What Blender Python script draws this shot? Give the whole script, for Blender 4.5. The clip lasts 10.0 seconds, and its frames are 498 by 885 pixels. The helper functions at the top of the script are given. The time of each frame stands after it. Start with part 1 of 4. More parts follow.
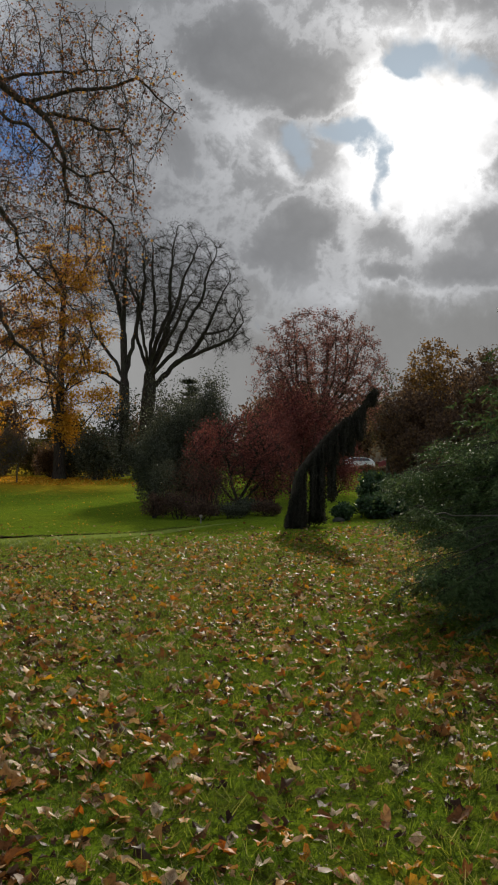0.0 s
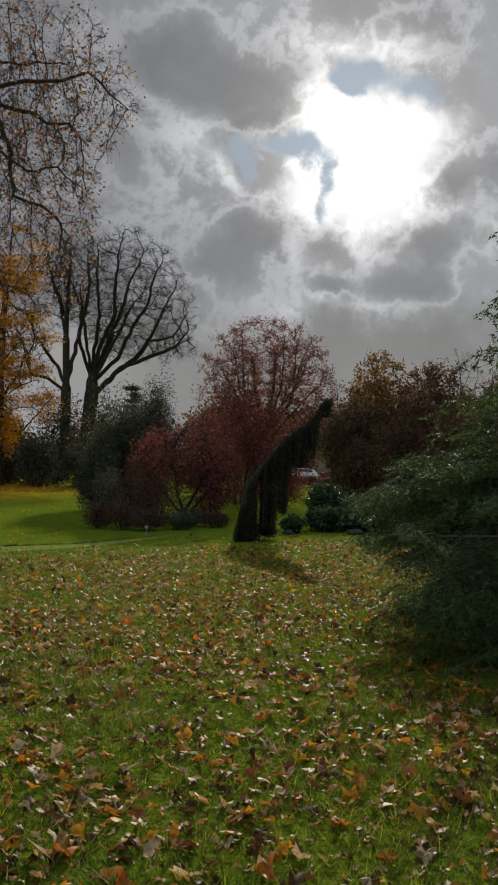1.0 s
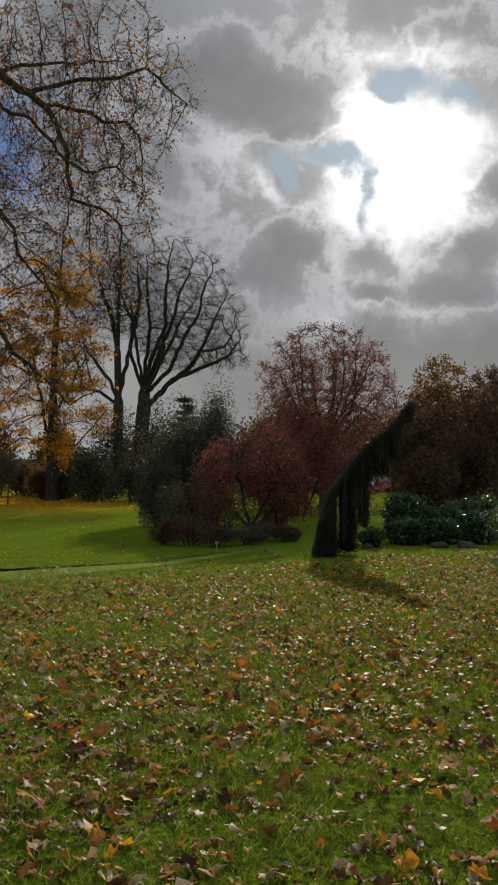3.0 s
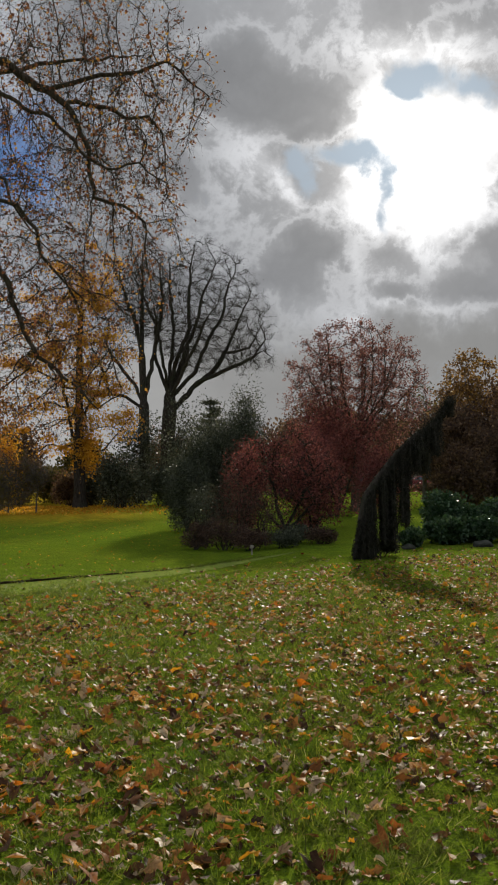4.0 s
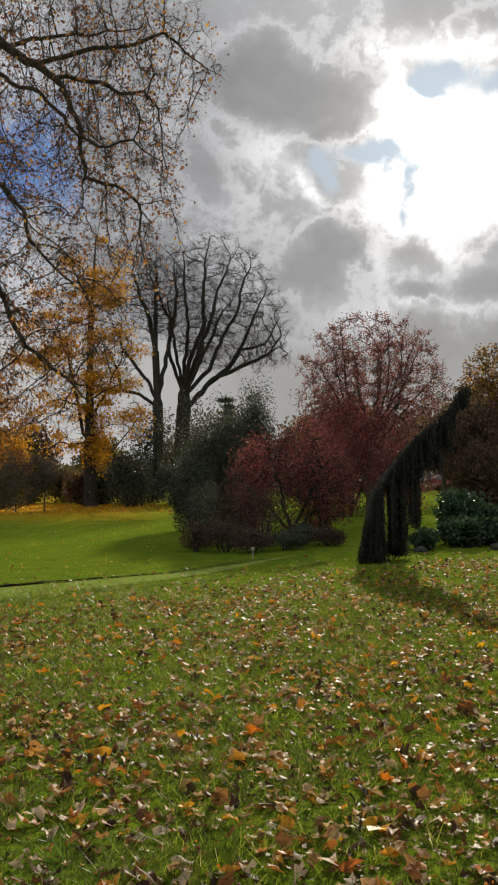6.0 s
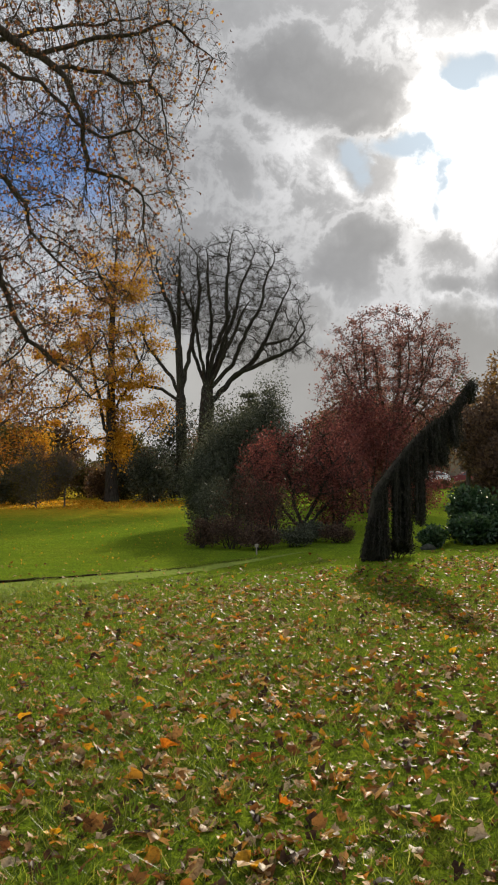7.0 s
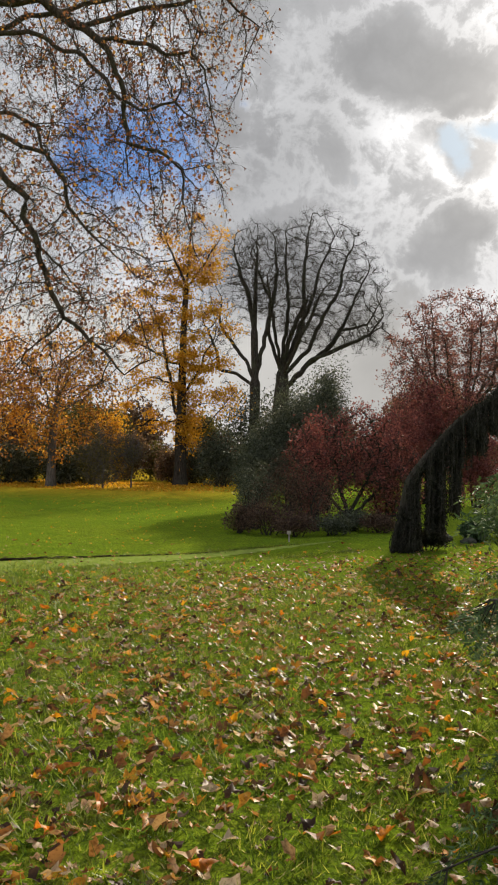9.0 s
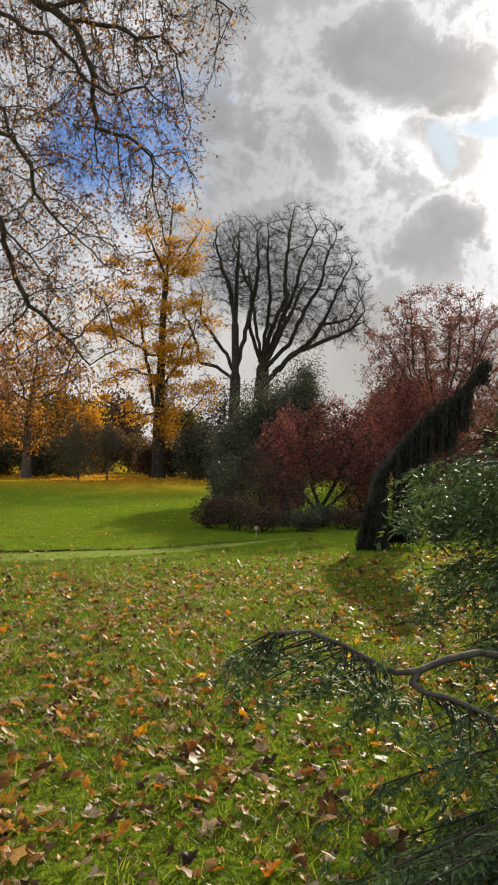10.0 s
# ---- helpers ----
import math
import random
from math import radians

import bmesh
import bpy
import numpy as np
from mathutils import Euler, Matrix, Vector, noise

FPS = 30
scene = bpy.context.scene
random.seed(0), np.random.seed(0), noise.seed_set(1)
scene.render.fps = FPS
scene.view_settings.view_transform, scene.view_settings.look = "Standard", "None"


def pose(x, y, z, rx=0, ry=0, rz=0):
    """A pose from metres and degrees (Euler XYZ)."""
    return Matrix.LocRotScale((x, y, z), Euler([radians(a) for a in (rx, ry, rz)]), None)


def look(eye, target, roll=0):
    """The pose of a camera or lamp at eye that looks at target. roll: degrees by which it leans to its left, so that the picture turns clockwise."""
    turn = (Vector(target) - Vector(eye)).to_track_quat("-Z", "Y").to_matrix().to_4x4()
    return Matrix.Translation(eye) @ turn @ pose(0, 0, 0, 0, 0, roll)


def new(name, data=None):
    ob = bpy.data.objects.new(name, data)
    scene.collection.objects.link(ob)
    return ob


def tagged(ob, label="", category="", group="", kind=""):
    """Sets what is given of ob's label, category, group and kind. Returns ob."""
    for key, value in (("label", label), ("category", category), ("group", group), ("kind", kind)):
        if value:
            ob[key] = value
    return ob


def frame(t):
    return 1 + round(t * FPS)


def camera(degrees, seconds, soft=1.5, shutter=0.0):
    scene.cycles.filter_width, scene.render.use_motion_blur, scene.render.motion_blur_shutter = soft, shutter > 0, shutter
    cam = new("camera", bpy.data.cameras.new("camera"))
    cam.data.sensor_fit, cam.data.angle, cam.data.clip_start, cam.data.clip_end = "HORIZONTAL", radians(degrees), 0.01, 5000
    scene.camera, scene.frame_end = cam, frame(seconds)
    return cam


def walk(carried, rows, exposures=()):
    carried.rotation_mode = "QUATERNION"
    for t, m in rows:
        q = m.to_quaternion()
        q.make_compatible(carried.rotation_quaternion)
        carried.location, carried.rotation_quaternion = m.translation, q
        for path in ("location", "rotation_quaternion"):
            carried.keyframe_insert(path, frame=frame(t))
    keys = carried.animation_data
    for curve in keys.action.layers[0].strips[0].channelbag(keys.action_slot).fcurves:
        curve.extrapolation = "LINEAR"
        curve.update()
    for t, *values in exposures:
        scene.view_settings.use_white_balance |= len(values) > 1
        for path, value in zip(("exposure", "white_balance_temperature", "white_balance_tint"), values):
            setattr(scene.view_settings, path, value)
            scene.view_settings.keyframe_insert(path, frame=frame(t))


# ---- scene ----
cam = camera(31.3, 10.0, soft=2.0)
METRES, EYE, TILT, LEAN, TURN = 8.571, 1.5, 0.0, 0.0, 0.0
ROWS = [
    (0.0, 0.0, 0.0, 0.0, -0.05, 2.66, -1.04),
    (0.5, -0.013, 0.0471, -0.0002, -1.76, 2.97, -1.44),
    (1.0, -0.0305, 0.1005, 0.0048, -3.92, 3.36, -1.92),
    (1.5, -0.0511, 0.1555, 0.0031, -4.89, 3.63, -2.08),
    (2.0, -0.0747, 0.1964, 0.003, -3.72, 3.79, -1.79),
    (2.5, -0.0985, 0.2441, 0.0063, -2.28, 3.87, -1.28),
    (3.0, -0.1163, 0.2963, 0.0087, -0.86, 3.99, -0.87),
    (4.5, -0.15, 0.4435, 0.0092, 1.11, 4.13, 0.72),
    (5.0, -0.1396, 0.4993, 0.0048, 0.21, 4.1, 0.75),
    (5.5, -0.1134, 0.5454, 0.0068, 1.07, 4.14, 0.57),
    (7.0, 0.0045, 0.6405, 0.0093, 4.25, 3.82, 0.16),
    (7.5, 0.0529, 0.6602, 0.0086, 5.21, 3.72, 0.21),
    (8.0, 0.0916, 0.6913, 0.0064, 6.25, 3.67, -0.03),
    (8.5, 0.1319, 0.7205, 0.0044, 8.03, 3.32, -0.74),
    (9.0, 0.1629, 0.7492, 0.005, 9.9, 2.91, -1.61),
    (9.5, 0.184, 0.7856, 0.0047, 9.67, 2.69, -2.24),
    (10.0, 0.2037, 0.8055, 0.0074, 8.85, 2.56, -2.22),
]
walk(cam, [(t, pose(0, 0, EYE, TILT, LEAN, TURN) @ pose(METRES * x, METRES * y, METRES * z, 90 + pitch, roll, yaw)) for t, x, y, z, yaw, pitch, roll in ROWS],
     [(0.0, -0.24, 6350, 10), (1.0, -0.30, 6350, 10), (2.0, -0.36, 6350, 10), (3.0, -0.24, 6350, 10), (4.5, 0.0, 6400, 10), (5.0, 0.08, 6450, 10), (7.0, 0.34, 6550, 10), (8.5, 0.54, 6600, 10), (10.0, 0.66, 6650, 10)])

# ---- world and sun ----
SUN_AZ, SUN_EL = radians(10.1), radians(22.5)
SUN_DIR = Vector((math.sin(SUN_AZ) * math.cos(SUN_EL), math.cos(SUN_AZ) * math.cos(SUN_EL), math.sin(SUN_EL)))
sun = new("sun", bpy.data.lights.new("sun", "SUN"))
sun.data.energy, sun.data.angle, sun.data.color = 5.0, radians(1.0), (1.0, 0.90, 0.72)
sun.matrix_world = look(SUN_DIR * 100, (0, 0, 0))


class Nodes:
    """A short way to write node trees."""

    def __init__(self, tree):
        self.tree = tree
        tree.nodes.clear()

    def add(self, kind, values=None, **props):
        n = self.tree.nodes.new(kind)
        for k, v in props.items():
            setattr(n, k, v)
        for k, v in (values or {}).items():
            self.put(n.inputs[k], v)
        return n

    def put(self, socket, v):
        if isinstance(v, bpy.types.NodeSocket):
            self.tree.links.new(v, socket)
        else:
            socket.default_value = v

    def math(self, op, a, b=0.0, c=0.0, clamp=False):
        n = self.add("ShaderNodeMath", {0: a, 1: b, 2: c}, operation=op, use_clamp=clamp)
        return n.outputs[0]

    def mix(self, fac, a, b, blend="MIX"):
        n = self.add("ShaderNodeMix", data_type="RGBA", blend_type=blend)
        self.put(n.inputs[0], fac), self.put(n.inputs[6], a), self.put(n.inputs[7], b)
        return n.outputs[2]

    def noise(self, vec, scale, detail=5.0, rough=0.55, distort=0.0):
        return self.add("ShaderNodeTexNoise", {"Vector": vec, "Scale": scale, "Detail": detail, "Roughness": rough, "Distortion": distort}).outputs["Fac"]

    def span(self, v, a, b, c=0.0, d=1.0, smooth=True):
        n = self.add("ShaderNodeMapRange", {0: v, 1: a, 2: b, 3: c, 4: d}, interpolation_type="SMOOTHSTEP" if smooth else "LINEAR")
        return n.outputs[0]

    def ramp(self, fac, stops):
        n = self.add("ShaderNodeValToRGB", {0: fac})
        e = n.color_ramp.elements
        while len(e) < len(stops):
            e.new(0.5)
        for item, (p, c) in zip(e, stops):
            item.position, item.color = p, (*c, 1)
        return n.outputs[0]


world = bpy.data.worlds.new("sky")
scene.world = world
world.use_nodes = True
W = Nodes(world.node_tree)
way = W.add("ShaderNodeTexCoord").outputs["Generated"]
sep = W.add("ShaderNodeSeparateXYZ", {0: way}).outputs
az = W.math("ARCTAN2", sep[0], sep[1])
el = W.math("ARCSINE", sep[2])
# the domain is bent by noise so that cloud edges billow
bend1 = W.math("MULTIPLY", W.math("SUBTRACT", W.noise(way, 7.0, 6.0, 0.6), 0.5), 0.13)
shifted = W.add("ShaderNodeVectorMath", {0: way, 1: (3.1, 1.7, 5.3)}, operation="ADD").outputs[0]
bend2 = W.math("MULTIPLY", W.math("SUBTRACT", W.noise(shifted, 7.0, 6.0, 0.6), 0.5), 0.11)
azb, elb = W.math("ADD", az, bend1), W.math("ADD", el, bend2)


def lobe(u, v, ru, rv, weight):
    du = W.math("DIVIDE", W.math("SUBTRACT", azb, u), ru)
    dv = W.math("DIVIDE", W.math("SUBTRACT", elb, v), rv)
    d2 = W.math("ADD", W.math("MULTIPLY", du, du), W.math("MULTIPLY", dv, dv))
    return W.math("MULTIPLY", W.math("EXPONENT", W.math("MULTIPLY", d2, -1.0)), weight)


def total(lobes):
    s = lobe(*lobes[0])
    for l in lobes[1:]:
        s = W.math("ADD", s, lobe(*l))
    return s


fine = W.math("SUBTRACT", W.noise(way, 13.0, 9.0, 0.62, 0.25), 0.5)
wisp = W.math("SUBTRACT", W.noise(shifted, 34.0, 8.0, 0.68, 0.5), 0.5)
broad = W.math("SUBTRACT", W.noise(shifted, 3.2, 5.0, 0.55), 0.5)
# lobes: azimuth, elevation, their half widths in radians, weight
glow = total([(0.194, 0.372, 0.075, 0.066, 1.30), (0.119, 0.417, 0.040, 0.036, 0.75), (0.251, 0.398, 0.039, 0.027, 0.60), (0.133, 0.487, 0.082, 0.030, 0.50), (0.222, 0.479, 0.061, 0.021, 0.45), (0.129, 0.336, 0.032, 0.023, 0.80), (0.078, 0.324, 0.045, 0.012, 0.50),
              (0.001, 0.387, 0.039, 0.030, 0.62), (0.020, 0.340, 0.014, 0.033, 0.60), (-0.042, 0.335, 0.038, 0.042, 0.34), (0.109, 0.275, 0.018, 0.033, 0.50), (0.127, 0.222, 0.068, 0.012, 0.40), (0.211, 0.310, 0.051, 0.024, 0.50), (0.195, 0.212, 0.068, 0.010, 0.40),
              (-0.061, 0.413, 0.040, 0.036, 0.45), (0.265, 0.316, 0.057, 0.024, 0.35), (0.339, 0.290, 0.031, 0.024, 0.35), (0.203, 0.281, 0.013, 0.018, 0.40), (-0.172, 0.422, 0.040, 0.030, 0.35)])
mass = total([(0.048, 0.437, 0.057, 0.039, 1.00), (-0.011, 0.476, 0.061, 0.036, 0.55), (0.066, 0.397, 0.020, 0.013, 0.60), (0.058, 0.285, 0.047, 0.031, 1.20), (0.012, 0.250, 0.044, 0.027, 0.70), (0.160, 0.284, 0.030, 0.024, 0.62), (0.251, 0.239, 0.039, 0.019, 0.65),
              (0.159, 0.238, 0.026, 0.010, 0.70), (0.259, 0.280, 0.031, 0.019, 0.60), (0.273, 0.337, 0.022, 0.024, 0.60), (0.261, 0.501, 0.058, 0.024, 0.60), (0.326, 0.349, 0.045, 0.030, 0.60), (0.291, 0.286, 0.038, 0.021, 0.42), (0.235, 0.245, 0.050, 0.018, 0.35),
              (-0.058, 0.456, 0.061, 0.036, 0.60), (-0.093, 0.373, 0.065, 0.030, 0.40), (-0.194, 0.324, 0.051, 0.030, 0.35)])
glow = W.math("ADD", glow, W.math("ADD", W.math("MULTIPLY", fine, 1.2), W.math("MULTIPLY", wisp, 0.6)))
mass = W.math("ADD", mass, W.math("ADD", W.math("MULTIPLY", fine, 2.0), W.math("MULTIPLY", wisp, 0.9)))
cosang = W.add("ShaderNodeVectorMath", {0: way, 1: tuple(SUN_DIR)}, operation="DOT_PRODUCT").outputs["Value"]
ang = W.math("ARCCOSINE", W.math("MINIMUM", cosang, 1.0))
near_sun = W.math("EXPONENT", W.math("MULTIPLY", W.math("POWER", W.math("DIVIDE", ang, 0.11), 2.0), -1.0))
wide_sun = W.math("EXPONENT", W.math("MULTIPLY", W.math("DIVIDE", ang, 0.7), -1.0))
# added fill: the unseen sky behind the view is raised up to 2.4 times
rear_fill = W.span(sep[1], 0.3, -0.5, 1.0, 2.4)
halo = W.math("EXPONENT", W.math("MULTIPLY", W.math("DIVIDE", ang, 0.22), -1.0))
side_by = W.span(az, -0.16, 0.10)
west = W.span(az, -0.20, -0.32, 0.0, 0.20)
veil = W.math("ADD", W.math("ADD", W.math("ADD", W.math("ADD", 0.225, west), W.math("MULTIPLY", side_by, 0.115)), W.math("MULTIPLY", halo, 0.20)), W.math("ADD", W.math("ADD", W.math("MULTIPLY", fine, 0.26), W.math("MULTIPLY", wisp, 0.08)), W.math("MULTIPLY", broad, 0.30)))
lit = W.math("ADD", W.math("ADD", W.math("ADD", 0.36, W.math("MULTIPLY", side_by, 0.16)), W.math("MULTIPLY", halo, 0.5)), W.math("MULTIPLY", near_sun, 0.70))
shade = W.math("ADD", W.math("ADD", W.math("ADD", 0.185, W.math("MULTIPLY", side_by, 0.06)), W.math("MULTIPLY", wide_sun, 0.06)), W.math("ADD", W.math("MULTIPLY", near_sun, 0.14), W.math("ADD", W.math("MULTIPLY", fine, 0.16), W.math("MULTIPLY", wisp, 0.06))))
open_by = W.span(glow, 0.1, 1.1)
thick = W.span(mass, 0.12, 0.85)
bright = W.math("ADD", W.math("MULTIPLY", veil, W.math("SUBTRACT", 1.0, open_by)), W.math("MULTIPLY", lit, open_by))
rim = W.math("MULTIPLY", W.math("MULTIPLY", W.span(mass, 0.0, 0.22), W.span(mass, 0.44, 0.22)), W.math("MULTIPLY", halo, 0.30))
bright = W.math("ADD", W.math("MULTIPLY", bright, W.math("SUBTRACT", 1.0, thick)), W.math("MULTIPLY", shade, thick))
bright = W.math("MULTIPLY", W.math("ADD", bright, rim), rear_fill)
low = W.span(W.math("ADD", elb, W.math("MULTIPLY", fine, 0.10)), 0.235, 0.17)
bright = W.math("ADD", W.math("MULTIPLY", bright, W.math("SUBTRACT", 1.0, low)), W.math("MULTIPLY", low, W.math("MULTIPLY", rear_fill, W.math("ADD", W.math("ADD", 0.30, W.math("MULTIPLY", fine, 0.10)), W.math("MULTIPLY", W.span(az, 0.06, -0.3), 0.16)))))
tone = W.mix(halo, (0.95, 0.985, 1.05, 1), (1.03, 0.985, 0.92, 1))
tone = W.mix(low, tone, (1.0, 0.985, 0.95, 1))
cloud = W.add("ShaderNodeVectorMath", {0: tone, 3: bright}, operation="SCALE").outputs[0]
air = W.add("ShaderNodeTexSky", sky_type="NISHITA", sun_disc=False, sun_elevation=SUN_EL, sun_rotation=SUN_AZ).outputs[0]
air = W.add("ShaderNodeVectorMath", {0: air, 3: 0.05}, operation="SCALE").outputs[0]
air = W.mix(1.0, air, (0.42, 0.68, 1.15, 1), "MULTIPLY")
air = W.mix(W.span(ang, 0.34, 0.16), air, W.mix(near_sun, (0.40, 0.45, 0.50, 1), (0.55, 0.64, 0.72, 1)))
gap = total([(0.046, 0.357, 0.019, 0.029, 1.00), (0.108, 0.368, 0.034, 0.016, 0.95), (0.150, 0.335, 0.010, 0.033, 0.75), (0.180, 0.449, 0.039, 0.024, 1.00), (0.150, 0.443, 0.015, 0.014, 0.80), (0.255, 0.433, 0.033, 0.019, 0.90), (0.257, 0.374, 0.023, 0.008, 0.60), (-0.319, 0.355, 0.084, 0.066, 1.05), (-0.23, 0.428, 0.050, 0.042, 0.25), (-0.62, 0.6, 0.25, 0.15, 0.9)])
back = W.span(sep[1], 0.1, -0.5, 0.0, 0.75)
gap = W.math("ADD", gap, W.math("ADD", W.math("MULTIPLY", fine, 1.3), W.math("MULTIPLY", wisp, 0.7)))
gap = W.math("ADD", W.span(gap, 0.2, 0.85), W.math("MULTIPLY", back, W.span(broad, -0.1, 0.1)), clamp=True)
W.add("ShaderNodeOutputWorld", {0: W.add("ShaderNodeBackground", {0: W.mix(gap, cloud, air), 1: 1.0}).outputs[0]})

# ---- materials ----


def material(name):
    m = bpy.data.materials.new(name)
    m.use_nodes = True
    return m, Nodes(m.node_tree)


def leaf_material(name, stops, translucent=0.4, rough=0.6, spec=0.10, single=False, mottle=0.0):
    """Thin leaves of mixed colours that let light through."""
    m, n = material(name)
    rnd = n.add("ShaderNodeObjectInfo").outputs["Random"] if single else n.add("ShaderNodeNewGeometry").outputs["Random Per Island"]
    col = n.ramp(rnd, stops)
    pos = n.add("ShaderNodeTexCoord").outputs["Object"]
    col = n.mix(n.span(n.noise(pos, 1.1, 3.0), 0.3, 0.7, 0.0, 0.55), col, n.mix(1.0, col, (0.62, 0.6, 0.55, 1), "MULTIPLY"))
    if mottle:
        col = n.mix(n.span(n.noise(pos, mottle, 4.0, 0.7), 0.45, 0.65, 0.0, 0.75), col, n.mix(1.0, col, (0.38, 0.30, 0.25, 1), "MULTIPLY"))
    body = n.add("ShaderNodeBsdfPrincipled", {"Base Color": col, "Roughness": rough, "Specular IOR Level": spec})
    thin = n.add("ShaderNodeBsdfTranslucent", {"Color": n.mix(1.0, col, (1.0, 0.92, 0.7, 1), "MULTIPLY")})
    n.add("ShaderNodeOutputMaterial", {0: n.add("ShaderNodeMixShader", {0: translucent, 1: body.outputs[0], 2: thin.outputs[0]}).outputs[0]})
    return m


def bark_material(name, dark, pale, scale=6.0):
    m, n = material(name)
    pos = n.add("ShaderNodeTexCoord").outputs["Object"]
    streak = n.add("ShaderNodeMapping", {"Vector": pos, "Scale": (1.0, 1.0, 0.22)}).outputs[0]
    a, b = n.noise(streak, scale * 2.0, 6.0, 0.65), n.noise(pos, scale * 0.25, 4.0)
    col = n.mix(n.span(a, 0.3, 0.7), (*dark, 1), (*pale, 1))
    col = n.mix(n.span(b, 0.45, 0.7, 0.0, 0.5), col, (0.05, 0.06, 0.035, 1))
    bump = n.add("ShaderNodeBump", {"Strength": 0.6, "Distance": 0.02, "Height": a}).outputs[0]
    n.add("ShaderNodeOutputMaterial", {0: n.add("ShaderNodeBsdfPrincipled", {"Base Color": col, "Roughness": 0.95, "Specular IOR Level": 0.03, "Normal": bump}).outputs[0]})
    return m


def plain_material(name, a, b, scale=8.0, rough=0.7, metal=0.0, bump_by=0.2, spec=0.4):
    m, n = material(name)
    pos = n.add("ShaderNodeTexCoord").outputs["Object"]
    f, g = n.noise(pos, scale, 6.0, 0.6), n.noise(pos, scale * 6, 3.0)
    col = n.mix(n.span(n.math("ADD", n.math("MULTIPLY", f, 0.7), n.math("MULTIPLY", g, 0.3)), 0.35, 0.65), (*a, 1), (*b, 1))
    bump = n.add("ShaderNodeBump", {"Strength": bump_by, "Distance": 0.02, "Height": f}).outputs[0]
    n.add("ShaderNodeOutputMaterial", {0: n.add("ShaderNodeBsdfPrincipled", {"Base Color": col, "Roughness": rough, "Metallic": metal, "Specular IOR Level": spec, "Normal": bump}).outputs[0]})
    return m


def ground_material():
    m, n = material("lawn_turf")
    pos = n.add("ShaderNodeTexCoord").outputs["Object"]
    flat = n.add("ShaderNodeMapping", {"Vector": pos, "Scale": (1.0, 1.0, 0.0)}).outputs[0]
    big, mid, tuft, small = n.noise(flat, 0.18, 4.0), n.noise(flat, 1.6, 5.0, 0.6), n.noise(flat, 17.0, 5.0, 0.7), n.noise(flat, 85.0, 4.0, 0.8)
    green = n.mix(n.span(mid, 0.32, 0.68), (0.13, 0.225, 0.012, 1), (0.21, 0.295, 0.016, 1))
    green = n.mix(n.span(big, 0.4, 0.65, 0.0, 0.6), green, (0.23, 0.285, 0.018, 1))
    # brown gaps between clumps, with their shadow put into the colour
    green = n.mix(n.span(tuft, 0.43, 0.58, 0.0, 0.78), green, (0.035, 0.055, 0.007, 1))
    green = n.mix(n.span(small, 0.48, 0.62, 0.0, 0.65), green, (0.16, 0.22, 0.04, 1))
    soil = n.mix(n.span(n.noise(flat, 5.0, 6.0, 0.65), 0.54, 0.66, 0.0, 0.6), green, (0.07, 0.055, 0.02, 1))
    sx, sy, _ = n.add("ShaderNodeSeparateXYZ", {0: pos}).outputs
    under = n.math("MULTIPLY", n.span(n.math("ADD", sy, n.math("MULTIPLY", mid, 14.0)), 52, 68), n.span(n.math("ADD", sx, n.math("MULTIPLY", sy, 0.12)), 1.0, -5.0))
    soil = n.mix(n.math("MULTIPLY", under, n.span(n.noise(flat, 2.5, 6.0, 0.7), 0.35, 0.6, 0.25, 0.9)), soil, n.mix(small, (0.30, 0.17, 0.012, 1), (0.56, 0.35, 0.03, 1)))
    bump = n.add("ShaderNodeBump", {"Strength": 0.8, "Distance": 0.04, "Height": n.math("ADD", small, n.math("MULTIPLY", tuft, 1.5))}).outputs[0]
    n.add("ShaderNodeOutputMaterial", {0: n.add("ShaderNodeBsdfPrincipled", {"Base Color": soil, "Roughness": 0.9, "Specular IOR Level": 0.0, "Normal": bump}).outputs[0]})
    return m


def grass_material():
    m, n = material("grass_blades")
    rnd = n.add("ShaderNodeNewGeometry").outputs["Random Per Island"]
    pos = n.add("ShaderNodeTexCoord").outputs["Object"]
    col = n.ramp(rnd, [(0.0, (0.030, 0.060, 0.008)), (0.4, (0.095, 0.155, 0.013)), (0.75, (0.27, 0.335, 0.022)), (0.94, (0.42, 0.42, 0.05)), (1.0, (0.42, 0.37, 0.16))])
    col = n.mix(n.span(n.noise(pos, 0.9, 4.0, 0.6), 0.42, 0.66, 0.0, 0.65), col, (0.15, 0.18, 0.03, 1))
    col = n.mix(n.span(n.noise(pos, 4.5, 4.0, 0.65), 0.47, 0.62, 0.0, 0.6), col, (0.055, 0.05, 0.010, 1))
    col = n.mix(n.span(n.noise(pos, 2.1, 4.0, 0.6), 0.50, 0.66, 0.0, 0.7), col, n.mix(rnd, (0.035, 0.085, 0.006, 1), (0.15, 0.27, 0.014, 1)))
    col = n.mix(n.span(n.noise(pos, 11.0, 4.0, 0.7), 0.50, 0.62, 0.0, 0.6), col, n.mix(1.0, col, (0.34, 0.34, 0.30, 1), "MULTIPLY"))
    body = n.add("ShaderNodeBsdfPrincipled", {"Base Color": col, "Roughness": 0.45, "Specular IOR Level": 0.22})
    thin = n.add("ShaderNodeBsdfTranslucent", {"Color": col})
    n.add("ShaderNodeOutputMaterial", {0: n.add("ShaderNodeMixShader", {0: 0.58, 1: body.outputs[0], 2: thin.outputs[0]}).outputs[0]})
    return m


